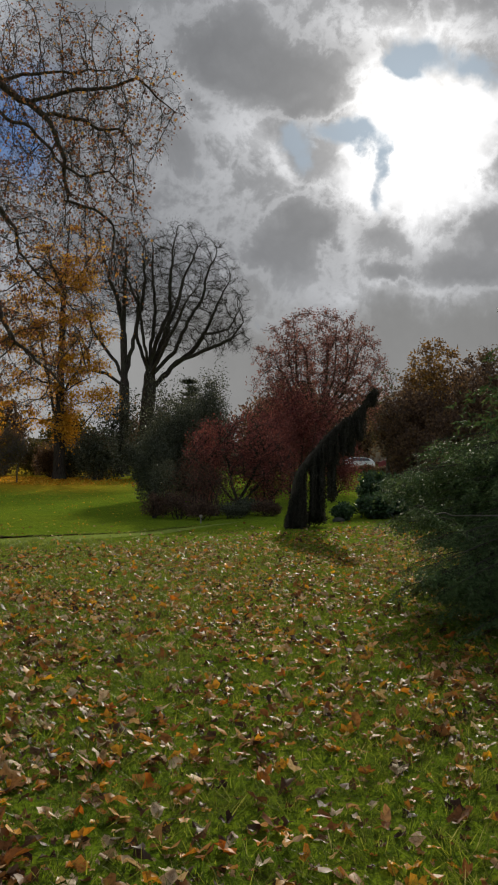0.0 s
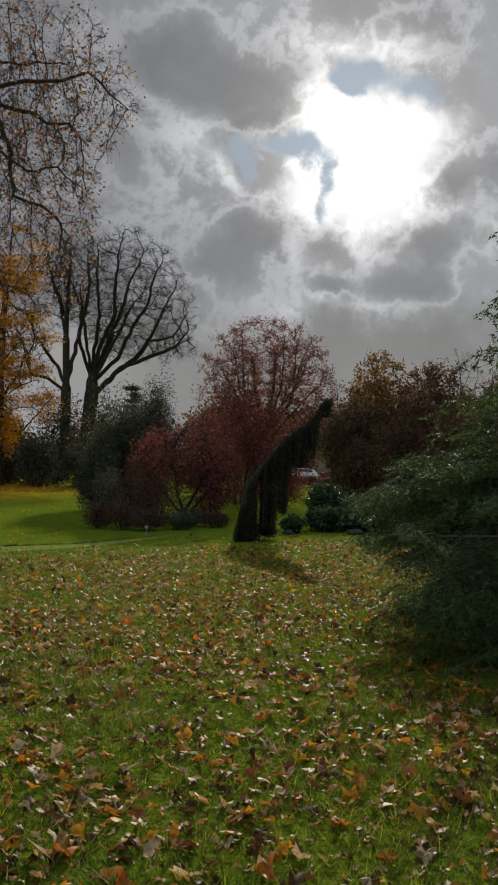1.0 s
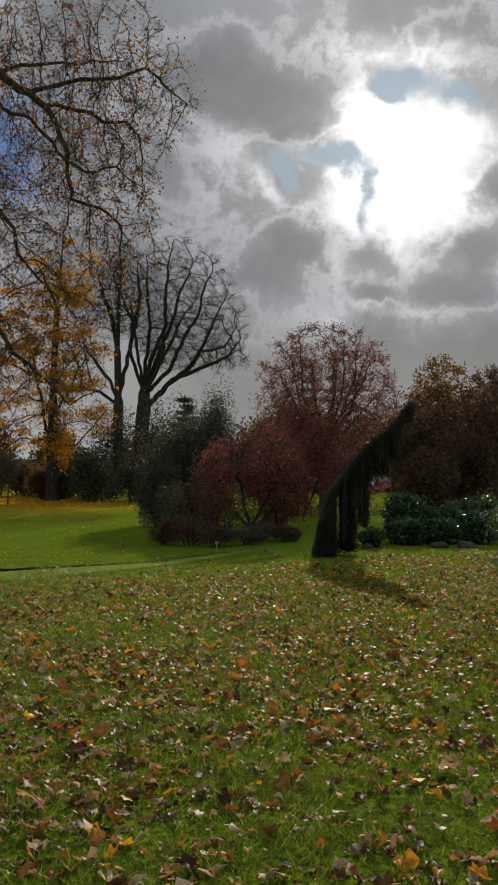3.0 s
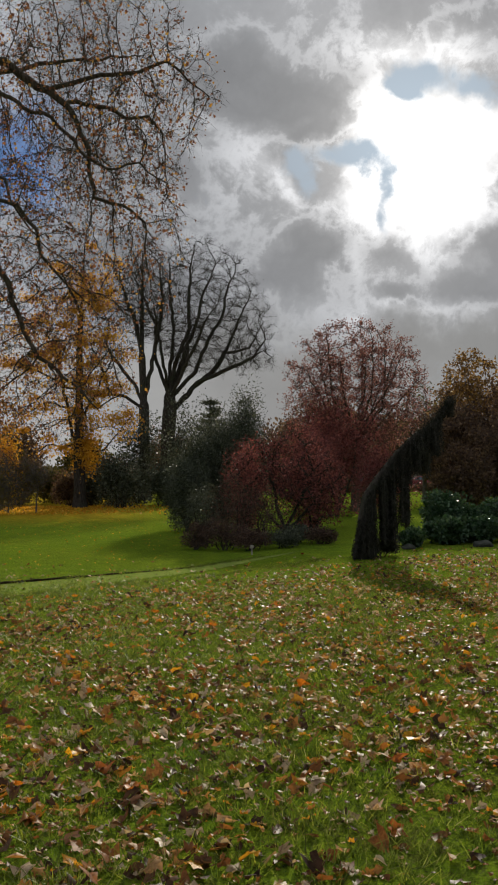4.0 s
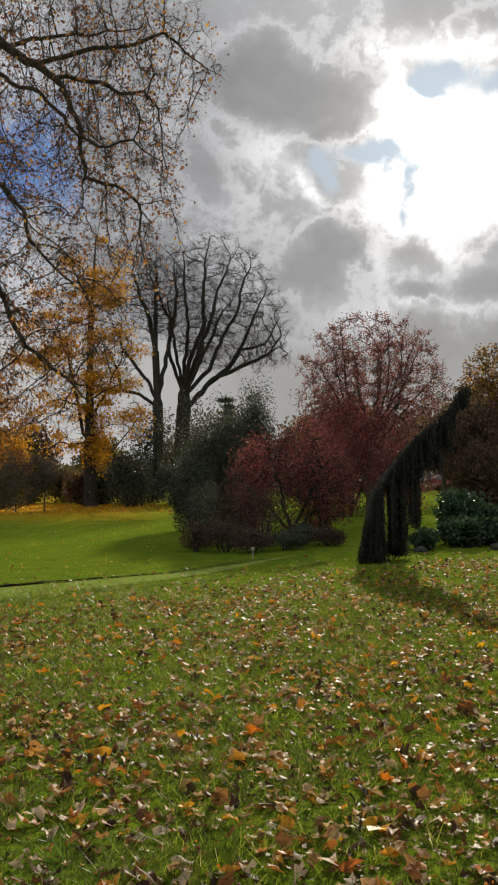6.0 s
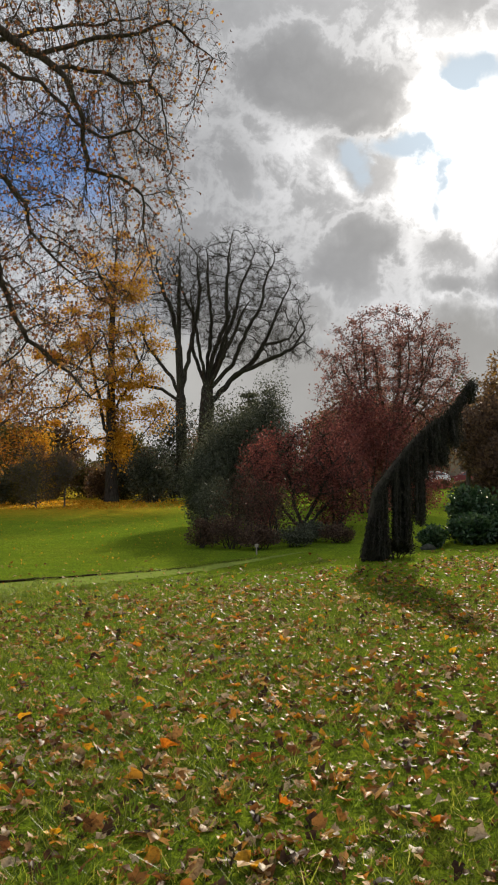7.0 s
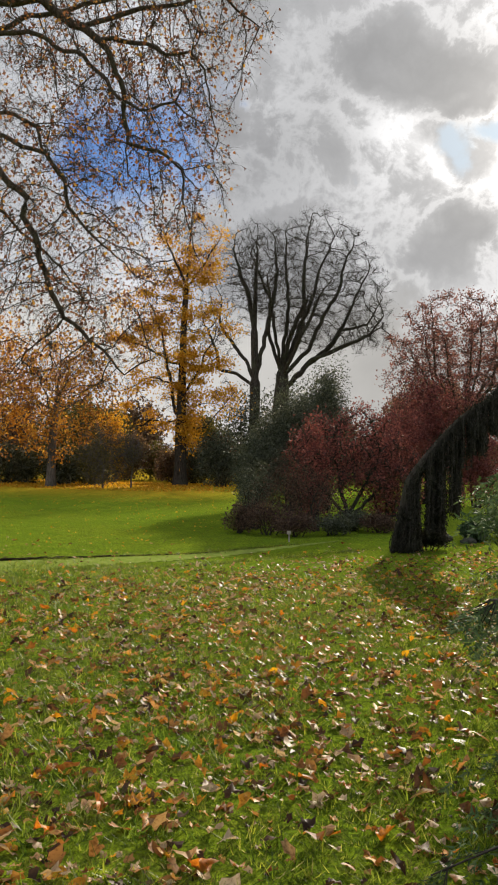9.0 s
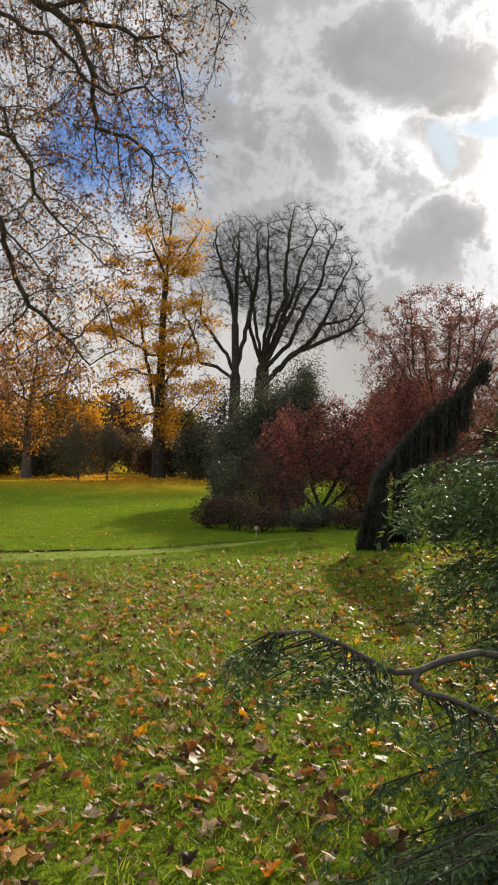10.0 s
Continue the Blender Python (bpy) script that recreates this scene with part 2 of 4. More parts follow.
TURF = ground_material()
BARK = bark_material("dark_bark", (0.020, 0.017, 0.014), (0.07, 0.06, 0.05))
BARK_PALE = bark_material("mottled_bark", (0.03, 0.022, 0.017), (0.11, 0.085, 0.062))
BARK_GREY = bark_material("grey_bark", (0.06, 0.05, 0.045), (0.16, 0.14, 0.12))
GRASS = grass_material()
LITTER = leaf_material("brown_litter", [(0.0, (0.045, 0.024, 0.014)), (0.24, (0.13, 0.065, 0.030)), (0.40, (0.32, 0.12, 0.030)), (0.54, (0.46, 0.22, 0.06)), (0.64, (0.48, 0.33, 0.18)), (0.78, (0.62, 0.48, 0.32)), (0.88, (0.62, 0.24, 0.03)), (1.0, (0.74, 0.38, 0.03))], 0.42, 0.50, 0.12, mottle=45.0)
LEAF_ORANGE = leaf_material("orange_leaf", [(0.0, (0.45, 0.13, 0.02)), (0.5, (0.60, 0.20, 0.02)), (1.0, (0.75, 0.42, 0.02))], 0.45, 0.5, 0.3, True, 4.0)
LEAF_GOLD = leaf_material("gold_leaf", [(0.0, (0.46, 0.21, 0.02)), (0.5, (0.66, 0.34, 0.025)), (1.0, (0.78, 0.48, 0.06))], 0.5)
LEAF_RUST = leaf_material("rust_leaf", [(0.0, (0.28, 0.115, 0.03)), (0.4, (0.48, 0.205, 0.04)), (0.8, (0.64, 0.33, 0.05)), (1.0, (0.78, 0.48, 0.08))], 0.55)
LEAF_PLANE = leaf_material("plane_leaf", [(0.0, (0.10, 0.048, 0.036)), (0.5, (0.24, 0.105, 0.065)), (0.82, (0.40, 0.18, 0.07)), (1.0, (0.62, 0.36, 0.06))], 0.5)
LEAF_PURPLE = leaf_material("purple_leaf", [(0.0, (0.12, 0.056, 0.056)), (0.6, (0.25, 0.108, 0.102)), (1.0, (0.42, 0.20, 0.175))], 0.52)
LEAF_RED = leaf_material("red_leaf", [(0.0, (0.10, 0.040, 0.042)), (0.6, (0.22, 0.074, 0.074)), (1.0, (0.38, 0.13, 0.12))], 0.45)
LEAF_DARK = leaf_material("evergreen_leaf", [(0.0, (0.042, 0.050, 0.036)), (0.6, (0.088, 0.100, 0.068)), (1.0, (0.18, 0.19, 0.135))], 0.25, 0.5, 0.12)
LEAF_RHODO = leaf_material("laurel_leaf", [(0.0, (0.018, 0.045, 0.018)), (0.6, (0.035, 0.08, 0.03)), (1.0, (0.09, 0.14, 0.06))], 0.2, 0.40, 0.35)
NEEDLE = leaf_material("conifer_needle", [(0.0, (0.036, 0.070, 0.026)), (0.6, (0.080, 0.135, 0.050)), (1.0, (0.16, 0.22, 0.085))], 0.34, 0.6, 0.1)
NEEDLE_WEEP = leaf_material("weeping_needle", [(0.0, (0.020, 0.022, 0.016)), (0.7, (0.036, 0.036, 0.028)), (1.0, (0.080, 0.072, 0.058))], 0.2, 0.7)
LEAF_BROWN = leaf_material("brown_leaf", [(0.0, (0.075, 0.050, 0.040)), (0.6, (0.155, 0.100, 0.070)), (1.0, (0.26, 0.165, 0.09))], 0.4)
LEAF_OLIVE = leaf_material("olive_leaf", [(0.0, (0.05, 0.055, 0.02)), (0.6, (0.12, 0.11, 0.035)), (1.0, (0.22, 0.17, 0.05))], 0.35)
LEAF_DUSK = leaf_material("dusky_leaf", [(0.0, (0.05, 0.032, 0.028)), (0.6, (0.11, 0.072, 0.058)), (1.0, (0.20, 0.13, 0.09))], 0.35)
LEAF_BRONZE = leaf_material("bronze_leaf", [(0.0, (0.12, 0.075, 0.040)), (0.6, (0.24, 0.140, 0.055)), (1.0, (0.42, 0.25, 0.06))], 0.42)
PATH = plain_material("path_grit", (0.12, 0.18, 0.02), (0.21, 0.245, 0.065), 6.0, 0.95, spec=0.0)
EARTH = plain_material("bare_earth", (0.016, 0.012, 0.008), (0.04, 0.03, 0.018), 5.0, 0.95, spec=0.0)
STONE = plain_material("mossy_stone", (0.018, 0.022, 0.012), (0.055, 0.055, 0.042), 4.0, 0.85, bump_by=0.5)
WOOD = plain_material("weathered_wood", (0.20, 0.17, 0.13), (0.32, 0.28, 0.23), 9.0, 0.8)
HILL = plain_material("far_woods", (0.07, 0.055, 0.04), (0.16, 0.13, 0.07), 0.05, 1.0)
PAINT = plain_material("white_car_paint", (0.70, 0.71, 0.72), (0.78, 0.78, 0.78), 2.0, 0.25, bump_by=0.0)
PAINT_DARK = plain_material("dark_grey_car_paint", (0.03, 0.032, 0.036), (0.045, 0.047, 0.05), 2.0, 0.22, bump_by=0.0)
PAINT_RED = plain_material("dark_red_car_paint", (0.16, 0.03, 0.03), (0.20, 0.04, 0.04), 2.0, 0.25, bump_by=0.0)
GLASS = plain_material("dark_glass", (0.02, 0.025, 0.03), (0.03, 0.035, 0.04), 2.0, 0.08, bump_by=0.0, spec=0.8)
RUBBER = plain_material("black_rubber", (0.015, 0.015, 0.015), (0.03, 0.03, 0.03), 10.0, 0.8)
WALLS = plain_material("pale_render", (0.30, 0.29, 0.27), (0.36, 0.35, 0.33), 1.0, 0.9)
ROOF = plain_material("pale_roof", (0.32, 0.33, 0.35), (0.40, 0.40, 0.42), 1.0, 0.7)

# ---- mesh tools ----


class Geo:
    """Vertices and faces gathered block by block."""

    def __init__(self):
        self.v, self.f, self.n = [], [], 0

    def block(self, verts, faces):
        verts, faces = np.asarray(verts, float).reshape(-1, 3), np.asarray(faces, int)
        if len(verts):
            self.v.append(verts), self.f.append(faces + self.n)
            self.n += len(verts)

    def mesh(self, name, mat, smooth=True):
        me = bpy.data.meshes.new(name)
        v = np.concatenate(self.v)
        size = np.concatenate([np.full(len(f), f.shape[1]) for f in self.f])
        loops = np.concatenate([f.ravel() for f in self.f])
        start = np.concatenate([[0], np.cumsum(size)[:-1]])
        me.vertices.add(len(v)), me.loops.add(len(loops)), me.polygons.add(len(size))
        me.vertices.foreach_set("co", v.ravel()), me.loops.foreach_set("vertex_index", loops.astype(np.int32))
        me.polygons.foreach_set("loop_start", start.astype(np.int32)), me.polygons.foreach_set("loop_total", size.astype(np.int32))
        me.polygons.foreach_set("use_smooth", np.full(len(size), smooth))
        me.materials.append(mat)
        me.update(calc_edges=True)
        me.validate()
        return me


def part(name, geo, mat, parent, label="", smooth=True):
    ob = new(name, geo.mesh(name, mat, smooth))
    ob.parent = parent
    return tagged(ob, label)


def thing(name, place, label, category, group="", kind=""):
    ob = new(name)
    ob.location, ob.empty_display_size = place, 0.3
    return tagged(ob, label, category, group, kind)


def unit(a):
    return a / np.maximum(np.linalg.norm(a, axis=-1, keepdims=True), 1e-9)


def tube(geo, pts, radii, sides):
    pts, radii = np.asarray(pts, float), np.asarray(radii, float)
    tan = unit(np.gradient(pts, axis=0))
    ref = np.array((0.31, 0.87, 0.12)) if abs(unit(pts[-1] - pts[0])[2]) > 0.7 else np.array((0.05, 0.1, 0.99))
    a = unit(np.cross(tan, ref))
    b = np.cross(tan, a)
    th = np.arange(sides) * 2 * np.pi / sides
    ring = pts[:, None] + radii[:, None, None] * (a[:, None] * np.cos(th)[None, :, None] + b[:, None] * np.sin(th)[None, :, None])
    n = len(pts)
    i = np.arange(n - 1)[:, None] * sides
    k, k2 = np.arange(sides)[None], (np.arange(sides)[None] + 1) % sides
    geo.block(ring.reshape(-1, 3), np.stack([i + k, i + k2, i + sides + k2, i + sides + k], -1).reshape(-1, 4))


def spikes(geo, base, tip, width):
    """Thin three-sided twigs from base to tip, many at once."""
    base, tip = np.asarray(base), np.asarray(tip)
    d = unit(tip - base)
    a = unit(np.cross(d, np.array((0.3, 0.5, 0.81))))
    b = np.cross(d, a)
    w = np.broadcast_to(np.asarray(width, float), (len(base),))[:, None]
    v = np.stack([base + a * w, base - a * w * 0.5 + b * w * 0.87, base - a * w * 0.5 - b * w * 0.87, tip], 1)
    i = np.arange(len(base))[:, None] * 4
    geo.block(v.reshape(-1, 3), np.concatenate([i + np.array(q) for q in ((0, 1, 3), (1, 2, 3), (2, 0, 3))]))


def leaves(geo, rng, pts, size, along=None, spread=1.0, slim=0.6, fold=0.25):
    """Small folded leaves of two faces at the given places."""
    pts = np.asarray(pts)
    n = len(pts)
    d = rng.normal(size=(n, 3)) * spread
    if along is not None:
        d = d + along
    d = unit(d)
    s = unit(np.cross(d, rng.normal(size=(n, 3))))
    up = np.cross(d, s)
    z = (np.broadcast_to(np.asarray(size, float), (n,)) * rng.uniform(0.65, 1.35, n))[:, None]
    mid = pts + d * z * 0.5
    v = np.stack([pts, mid + s * z * slim * 0.5 + up * z * fold, pts + d * z, mid - s * z * slim * 0.5 + up * z * fold], 1)
    i = np.arange(n)[:, None] * 4
    geo.block(v.reshape(-1, 3), np.concatenate([i + np.array((0, 1, 2)), i + np.array((0, 2, 3))]))


def needles(geo, rng, pts, ways, flat, size):
    """Flat sprays: slim needles that stand out on both sides of each twig."""
    n = len(pts)
    b = unit(np.cross(ways, flat))
    d = unit(ways * 0.55 + b * rng.choice((-1, 1), n)[:, None] * 0.8 + rng.normal(size=(n, 3)) * 0.22)
    s = unit(np.cross(d, flat + rng.normal(size=(n, 3)) * 0.45))
    z = (size * rng.uniform(0.7, 1.3, n))[:, None]
    v = np.stack([pts - s * z * 0.15, pts + s * z * 0.15, pts + d * z], 1).reshape(-1, 3)
    geo.block(v, np.arange(n * 3).reshape(-1, 3))


def grow(rng, nodes, parents, aims, step, reach, kill, pull=(0, 0, 0), wobble=0.15, rounds=160):
    """Branches that grow from a first skeleton towards scattered aims."""
    P, par = [np.array(p, float) for p in nodes], list(parents)
    aims = np.array(aims)
    base = np.array(P)
    D = np.linalg.norm(aims[:, None] - base[None], axis=2)
    near, dist = D.argmin(1), D.min(1)
    pull, made = np.array(pull, float), set()
    for _ in range(rounds):
        live = dist < reach
        if not live.any():
            break
        arr = np.array(P)
        acc = np.zeros_like(arr)
        np.add.at(acc, near[live], unit(aims[live] - arr[near[live]]))
        idx = np.unique(near[live])
        d = unit(unit(acc[idx]) + pull + rng.normal(size=(len(idx), 3)) * wobble)
        fresh = arr[idx] + d * step
        keep = []
        for j, p in zip(idx, fresh):
            key = (j, *np.round(p / step * 1.6).astype(int))
            if key not in made:
                made.add(key), keep.append((j, p))
        if not keep:
            break
        first = len(P)
        for j, p in keep:
            P.append(p), par.append(int(j))
        new_p = np.array([p for _, p in keep])
        D = np.linalg.norm(aims[:, None] - new_p[None], axis=2)
        m = D.min(1)
        better = m < dist
        near[better], dist[better] = D.argmin(1)[better] + first, m[better]
        ok = dist > kill
        aims, near, dist = aims[ok], near[ok], dist[ok]
        if not len(aims):
            break
    return np.array(P), np.array(par)


def limbs(geo, P, par, trunk_r, tip_r=0.008, flare=0.5):
    """Round limbs over a grown skeleton. Returns the radius at each node."""
    n = len(P)
    kids = [[] for _ in range(n)]
    for i in range(n):
        if par[i] >= 0:
            kids[par[i]].append(i)
    tips = np.zeros(n)
    for i in range(n - 1, -1, -1):
        if not kids[i]:
            tips[i] = 1
        if par[i] >= 0:
            tips[par[i]] += tips[i]
    e = math.log(max(tips[0], 2)) / math.log(trunk_r / tip_r)
    r = tip_r * tips ** (1 / e)
    r = r * (1 + flare * np.exp(-np.maximum(P[:, 2], 0) / 0.6) * (r > trunk_r * 0.7))
    stack = [(0, -1)]
    while stack:
        i, start = stack.pop()
        chain = [start, i] if start >= 0 else [i]
        while kids[chain[-1]]:
            c = sorted(kids[chain[-1]], key=lambda q: -tips[q])
            stack += [(q, chain[-1]) for q in c[1:]]
            chain.append(c[0])
        if len(chain) > 1:
            rr = r[chain].copy()
            if start >= 0:
                rr[0] = rr[1]
            rr[-1] *= 0.6
            tube(geo, P[chain], rr, 8 if rr[0] > 0.12 else 5 if rr[0] > 0.04 else 3)
    return r


def twigs_on(geo, rng, P, par, r, limit, each, length, width, pull=(0, 0, -0.2), spread=0.7):
    """Fine twigs on all the thin limbs. Returns their bases and tips."""
    idx = np.nonzero((r < limit) & (par >= 0))[0]
    idx = np.repeat(idx, each)
    d = unit(P[idx] - P[par[idx]])
    base = P[par[idx]] + (P[idx] - P[par[idx]]) * rng.uniform(0, 1, (len(idx), 1))
    d = unit(d * 0.6 + rng.normal(size=d.shape) * spread + np.array(pull))
    mid = base + d * (length * rng.uniform(0.25, 0.7, (len(idx), 1)))
    d2 = unit(d + rng.normal(size=d.shape) * 0.55 + np.array(pull) * 0.6)
    tip = mid + d2 * (length * rng.uniform(0.2, 0.65, (len(idx), 1)))
    spikes(geo, base, mid, width)
    spikes(geo, base + (mid - base) * 0.8, tip, width * 0.8)
    return base, tip


def ball(rng, n, centre, radii, power=0.33, zmin=None):
    """Scattered points in an ellipsoid; a low power keeps them near its skin."""
    d = unit(rng.normal(size=(n, 3)))
    p = np.array(centre) + d * np.array(radii) * (rng.uniform(0, 1, (n, 1)) ** power)
    return p if zmin is None else p[p[:, 2] > zmin]


def ground_z(x, y):
    """Level by the path, then rising gently, a little higher towards the conifer bed."""
    x, y = np.asarray(x, float), np.asarray(y, float)
    u, f = np.clip(y - 26.0, 0.0, 85.0), np.clip((y - 19.0) / 9.0, 0.0, 1.0)
    return 0.029 * u + 0.00014 * u * u + 0.035 * np.clip(x + 3.0, 0.0, 7.0) * f * f * (3 - 2 * f)


def at(x, y, dz=0.0):
    return (x, y, float(ground_z(x, y)) + dz)


def line_nodes(*pts, per=0.6):
    """A polyline cut into short steps, as the first skeleton of a tree."""
    out = [np.array(pts[0], float)]
    for a, b in zip(pts[:-1], pts[1:]):
        a, b = np.array(a, float), np.array(b, float)
        k = max(1, int(round(np.linalg.norm(b - a) / per)))
        out += [a + (b - a) * (i + 1) / k for i in range(k)]
    return out


def skeleton_of(trunk, side=(), per=0.6, crook=0.45):
    """Trunk polyline and limb polylines, each limb joined to the nearest trunk node."""
    nodes = line_nodes(*trunk, per=per)
    par = [-1] + list(range(len(nodes) - 1))
    for s in side:
        first = np.array(s[0], float)
        j = int(np.argmin([np.linalg.norm(p - first) for p in nodes]))
        for k, p in enumerate(line_nodes(*s, per=per)[1:]):
            q = p * 1.7 / per * 0.3
            sway = Vector(noise.noise_vector(Vector(q))) * (per * crook)
            nodes.append(p + np.array(sway)), par.append(j if k == 0 else len(nodes) - 2)
    return nodes, par


# ---- ground ----


def make_ground():
    xs = np.concatenate([[-1500, -600, -250, -120], np.arange(-70, -20, 2.0), np.arange(-20, 14, 0.5), np.arange(14, 71, 2.0), [120, 250, 600, 1500]])
    ys = np.concatenate([[-1500, -500, -150, -50, -20], np.arange(-8, 10, 1.0), np.arange(10, 34, 0.5), np.arange(34, 120, 3.0), [130, 160, 220, 320, 600, 1500, 3000]])
    X, Y = np.meshgrid(xs, ys)
    Z = ground_z(X, Y)
    g = Geo()
    v = np.stack([X, Y, Z], -1).reshape(-1, 3)
    i = (np.arange(len(ys) - 1)[:, None] * len(xs) + np.arange(len(xs) - 1)[None]).ravel()
    g.block(v, np.stack([i, i + 1, i + 1 + len(xs), i + len(xs)], -1))
    ob = new("ground", g.mesh("ground", TURF))
    return tagged(ob, "autumn lawn of damp green grass over thin soil", "lawn", kind="structure")


ground = make_ground()


def path_strip():
    """A worn narrow path with a cut turf edge along its far side."""
    a, b = np.array((-13.9, 12.1)), np.array((0.3, 29.95))
    k = 320
    t = np.linspace(0, 1, k)[:, None]
    mid = a + (b - a) * t
    side = np.array((-(b - a)[1], (b - a)[0])) / np.linalg.norm(b - a)
    wob = np.array([noise.noise((q * 9, 3.0, 0)) * 0.10 for q in t.ravel()])[:, None]
    ragged = np.array([noise.noise((q * 75, 5.0, 0)) + noise.noise((q * 210, 1.0, 0)) for q in t.ravel()])[:, None]
    thin = np.interp(t, [0, 0.5, 0.8, 1], [1, 1, 0.40, 0.0])
    near, far = mid + side * (0.45 - (2.1 + 2.6 * wob + 0.5 * ragged) * thin), mid + side * (0.45 + wob * 0.4)
    g = Geo()
    v = np.concatenate([np.c_[near, ground_z(near[:, 0], near[:, 1]) + 0.008], np.c_[far, ground_z(far[:, 0], far[:, 1]) + 0.008]])
    i = np.arange(k - 1)
    g.block(v, np.stack([i, i + 1, i + 1 + k, i + k], -1))
    tagged(new("path", g.mesh("path", PATH)), "narrow worn path of pale grit and thin grass", "path", kind="structure")
    g = Geo()
    k2 = 240
    t = np.linspace(0, 0.80, k2)[:, None]
    rough = np.array([noise.noise((q * 60, 8.0, 0)) for q in t.ravel()])[:, None]
    e = a + (b - a) * t + side * (0.45 + 0.03 * rough)
    h = (0.06 + 0.07 * np.abs(rough.ravel())) * np.interp(t.ravel(), [0, 0.6, 0.8], [1, 0.8, 0.1])
    z = ground_z(e[:, 0], e[:, 1])
    rows = [np.c_[e, z - 0.01], np.c_[e - side * 0.02, z + h * 0.8], np.c_[e + side * 0.05, z + h], np.c_[e + side * 0.5, z - 0.005]]
    v = np.concatenate(rows)
    i = np.arange(k2 - 1)
    for q in range(3):
        g.block(v[q * k2:(q + 2) * k2], np.stack([i, i + 1, i + 1 + k2, i + k2], -1))
    tagged(new("turf_edge", g.mesh("turf_edge", EARTH)), "dark cut earth edge of the turf along the path", "turf edge", kind="structure")


path_strip()

# ---- trees ----


def bare_tree(name, place, trunk, side, aims, seed, trunk_r, label, step=0.7, kill=0.8, reach=9.0, pull=(0, 0, 0.12), bark=BARK, twig=(2, 0.8), limit=0.05, category="tree", tip_r=0.014, twig_w=0.012, droop=0.1, spread=0.7):
    rng = np.random.default_rng(seed)
    t = thing(name, place, label, category)
    nodes, par = skeleton_of(trunk, side, per=step)
    P, par = grow(rng, nodes, par, aims(rng), step, reach, kill, pull)
    g = Geo()
    r = limbs(g, P, par, trunk_r, tip_r)
    part("trunk", g, bark, t)
    g = Geo()
    base, tip = twigs_on(g, rng, P, par, r, limit, twig[0], twig[1], twig_w, (0, 0, droop), spread)
    tagged(part("branchwork", g, bark, t), kind="stuff")
    return t, rng, P, par, r, base, tip


def add_foliage(t, rng, pts, size, mat, label="", along=None, spread=1.0, slim=0.6):
    g = Geo()
    leaves(g, rng, pts, size, along, spread, slim)
    return part("foliage", g, mat, t, label)


def leaf_spots(rng, base, tip, each, jitter):
    b, q = np.repeat(base, each, 0), np.repeat(tip, each, 0)
    return b + (q - b) * rng.uniform(0.2, 1.05, (len(b), 1)) + rng.normal(size=b.shape) * jitter


# the great bare tree and its slimmer neighbour
bare_tree("bare_tree", at(-10.2, 88), [(0.1, 0, -0.4), (0, 0, 5.3), (0.2, 0, 8.4), (0.2, 0, 10.3)],
          [((0.2, 0, 10.3), (0.1, 0.4, 11.1), (0.5, 0.9, 15.9), (0.3, 1.0, 19.1), (0.0, 1.0, 23.4)), ((0.2, 0, 10.3), (1.1, -0.8, 13.7), (2.2, -1.2, 15.9), (2.2, -1.4, 19.1), (2.5, -1.4, 22.8)),
           ((0.2, 0, 10.3), (1.6, 0.8, 14.3), (2.7, 1.2, 16.9), (3.3, 1.5, 20.1), (4.5, 1.6, 22.8)), ((0.2, 0, 9.6), (2.7, -0.5, 12.1), (4.0, -0.6, 15.3), (5.3, -0.7, 17.4), (5.8, -0.7, 20.1), (6.6, -0.6, 21.8)),
           ((0.2, 0, 8.4), (2.5, 0.6, 10.8), (4.8, 0.8, 12.9), (5.9, 1.0, 15.0), (6.9, 1.2, 17.4), (7.9, 1.2, 19.8)), ((0.2, 0, 8.2), (3.0, -0.3, 11.1), (5.9, -0.4, 12.4), (8.2, -0.5, 13.4), (9.5, -0.5, 15.2)),
           ((8.2, -0.5, 13.4), (9.2, -0.6, 14.1), (10.0, -0.6, 13.4)), ((5.6, 0.9, 14.2), (7.9, 1.6, 14.7), (9.3, 1.8, 17.3)), ((0.2, 0, 9.8), (-1.3, 0.3, 13.8), (-1.2, 0.5, 17.0), (-2.4, 0.6, 19.7), (-3.5, 0.6, 21.8)),
           ((0.2, 0, 10.0), (-0.4, -1.6, 13.5), (-0.9, -3.0, 18.0)), ((0.2, 0, 10.0), (1.5, 2.2, 13.5), (2.0, 4.0, 18.0)), ((0.2, 0, 9.4), (2.0, -2.4, 12.5), (4.0, -4.0, 16.5))],
          lambda rng: (lambda q: q[(q[:, 2] > 12.2 + 0.9 * np.maximum(0, 1.5 - q[:, 0])) & (q[:, 0] > -4.9)])(np.concatenate([ball(rng, 6800, (2.5, 0, 15.2), (8.0, 6.6, 10.2), 0.62), ball(rng, 700, (7.6, 0, 14.6), (2.6, 2.6, 2.8), 0.5)])), 3, 0.72,
          "great bare deciduous tree with fanning dark limbs", twig=(5, 0.95), kill=0.5, step=0.45, reach=5.0, pull=(0, 0, 0.10), limit=0.04, tip_r=0.014, twig_w=0.010, droop=0.14, spread=0.45)
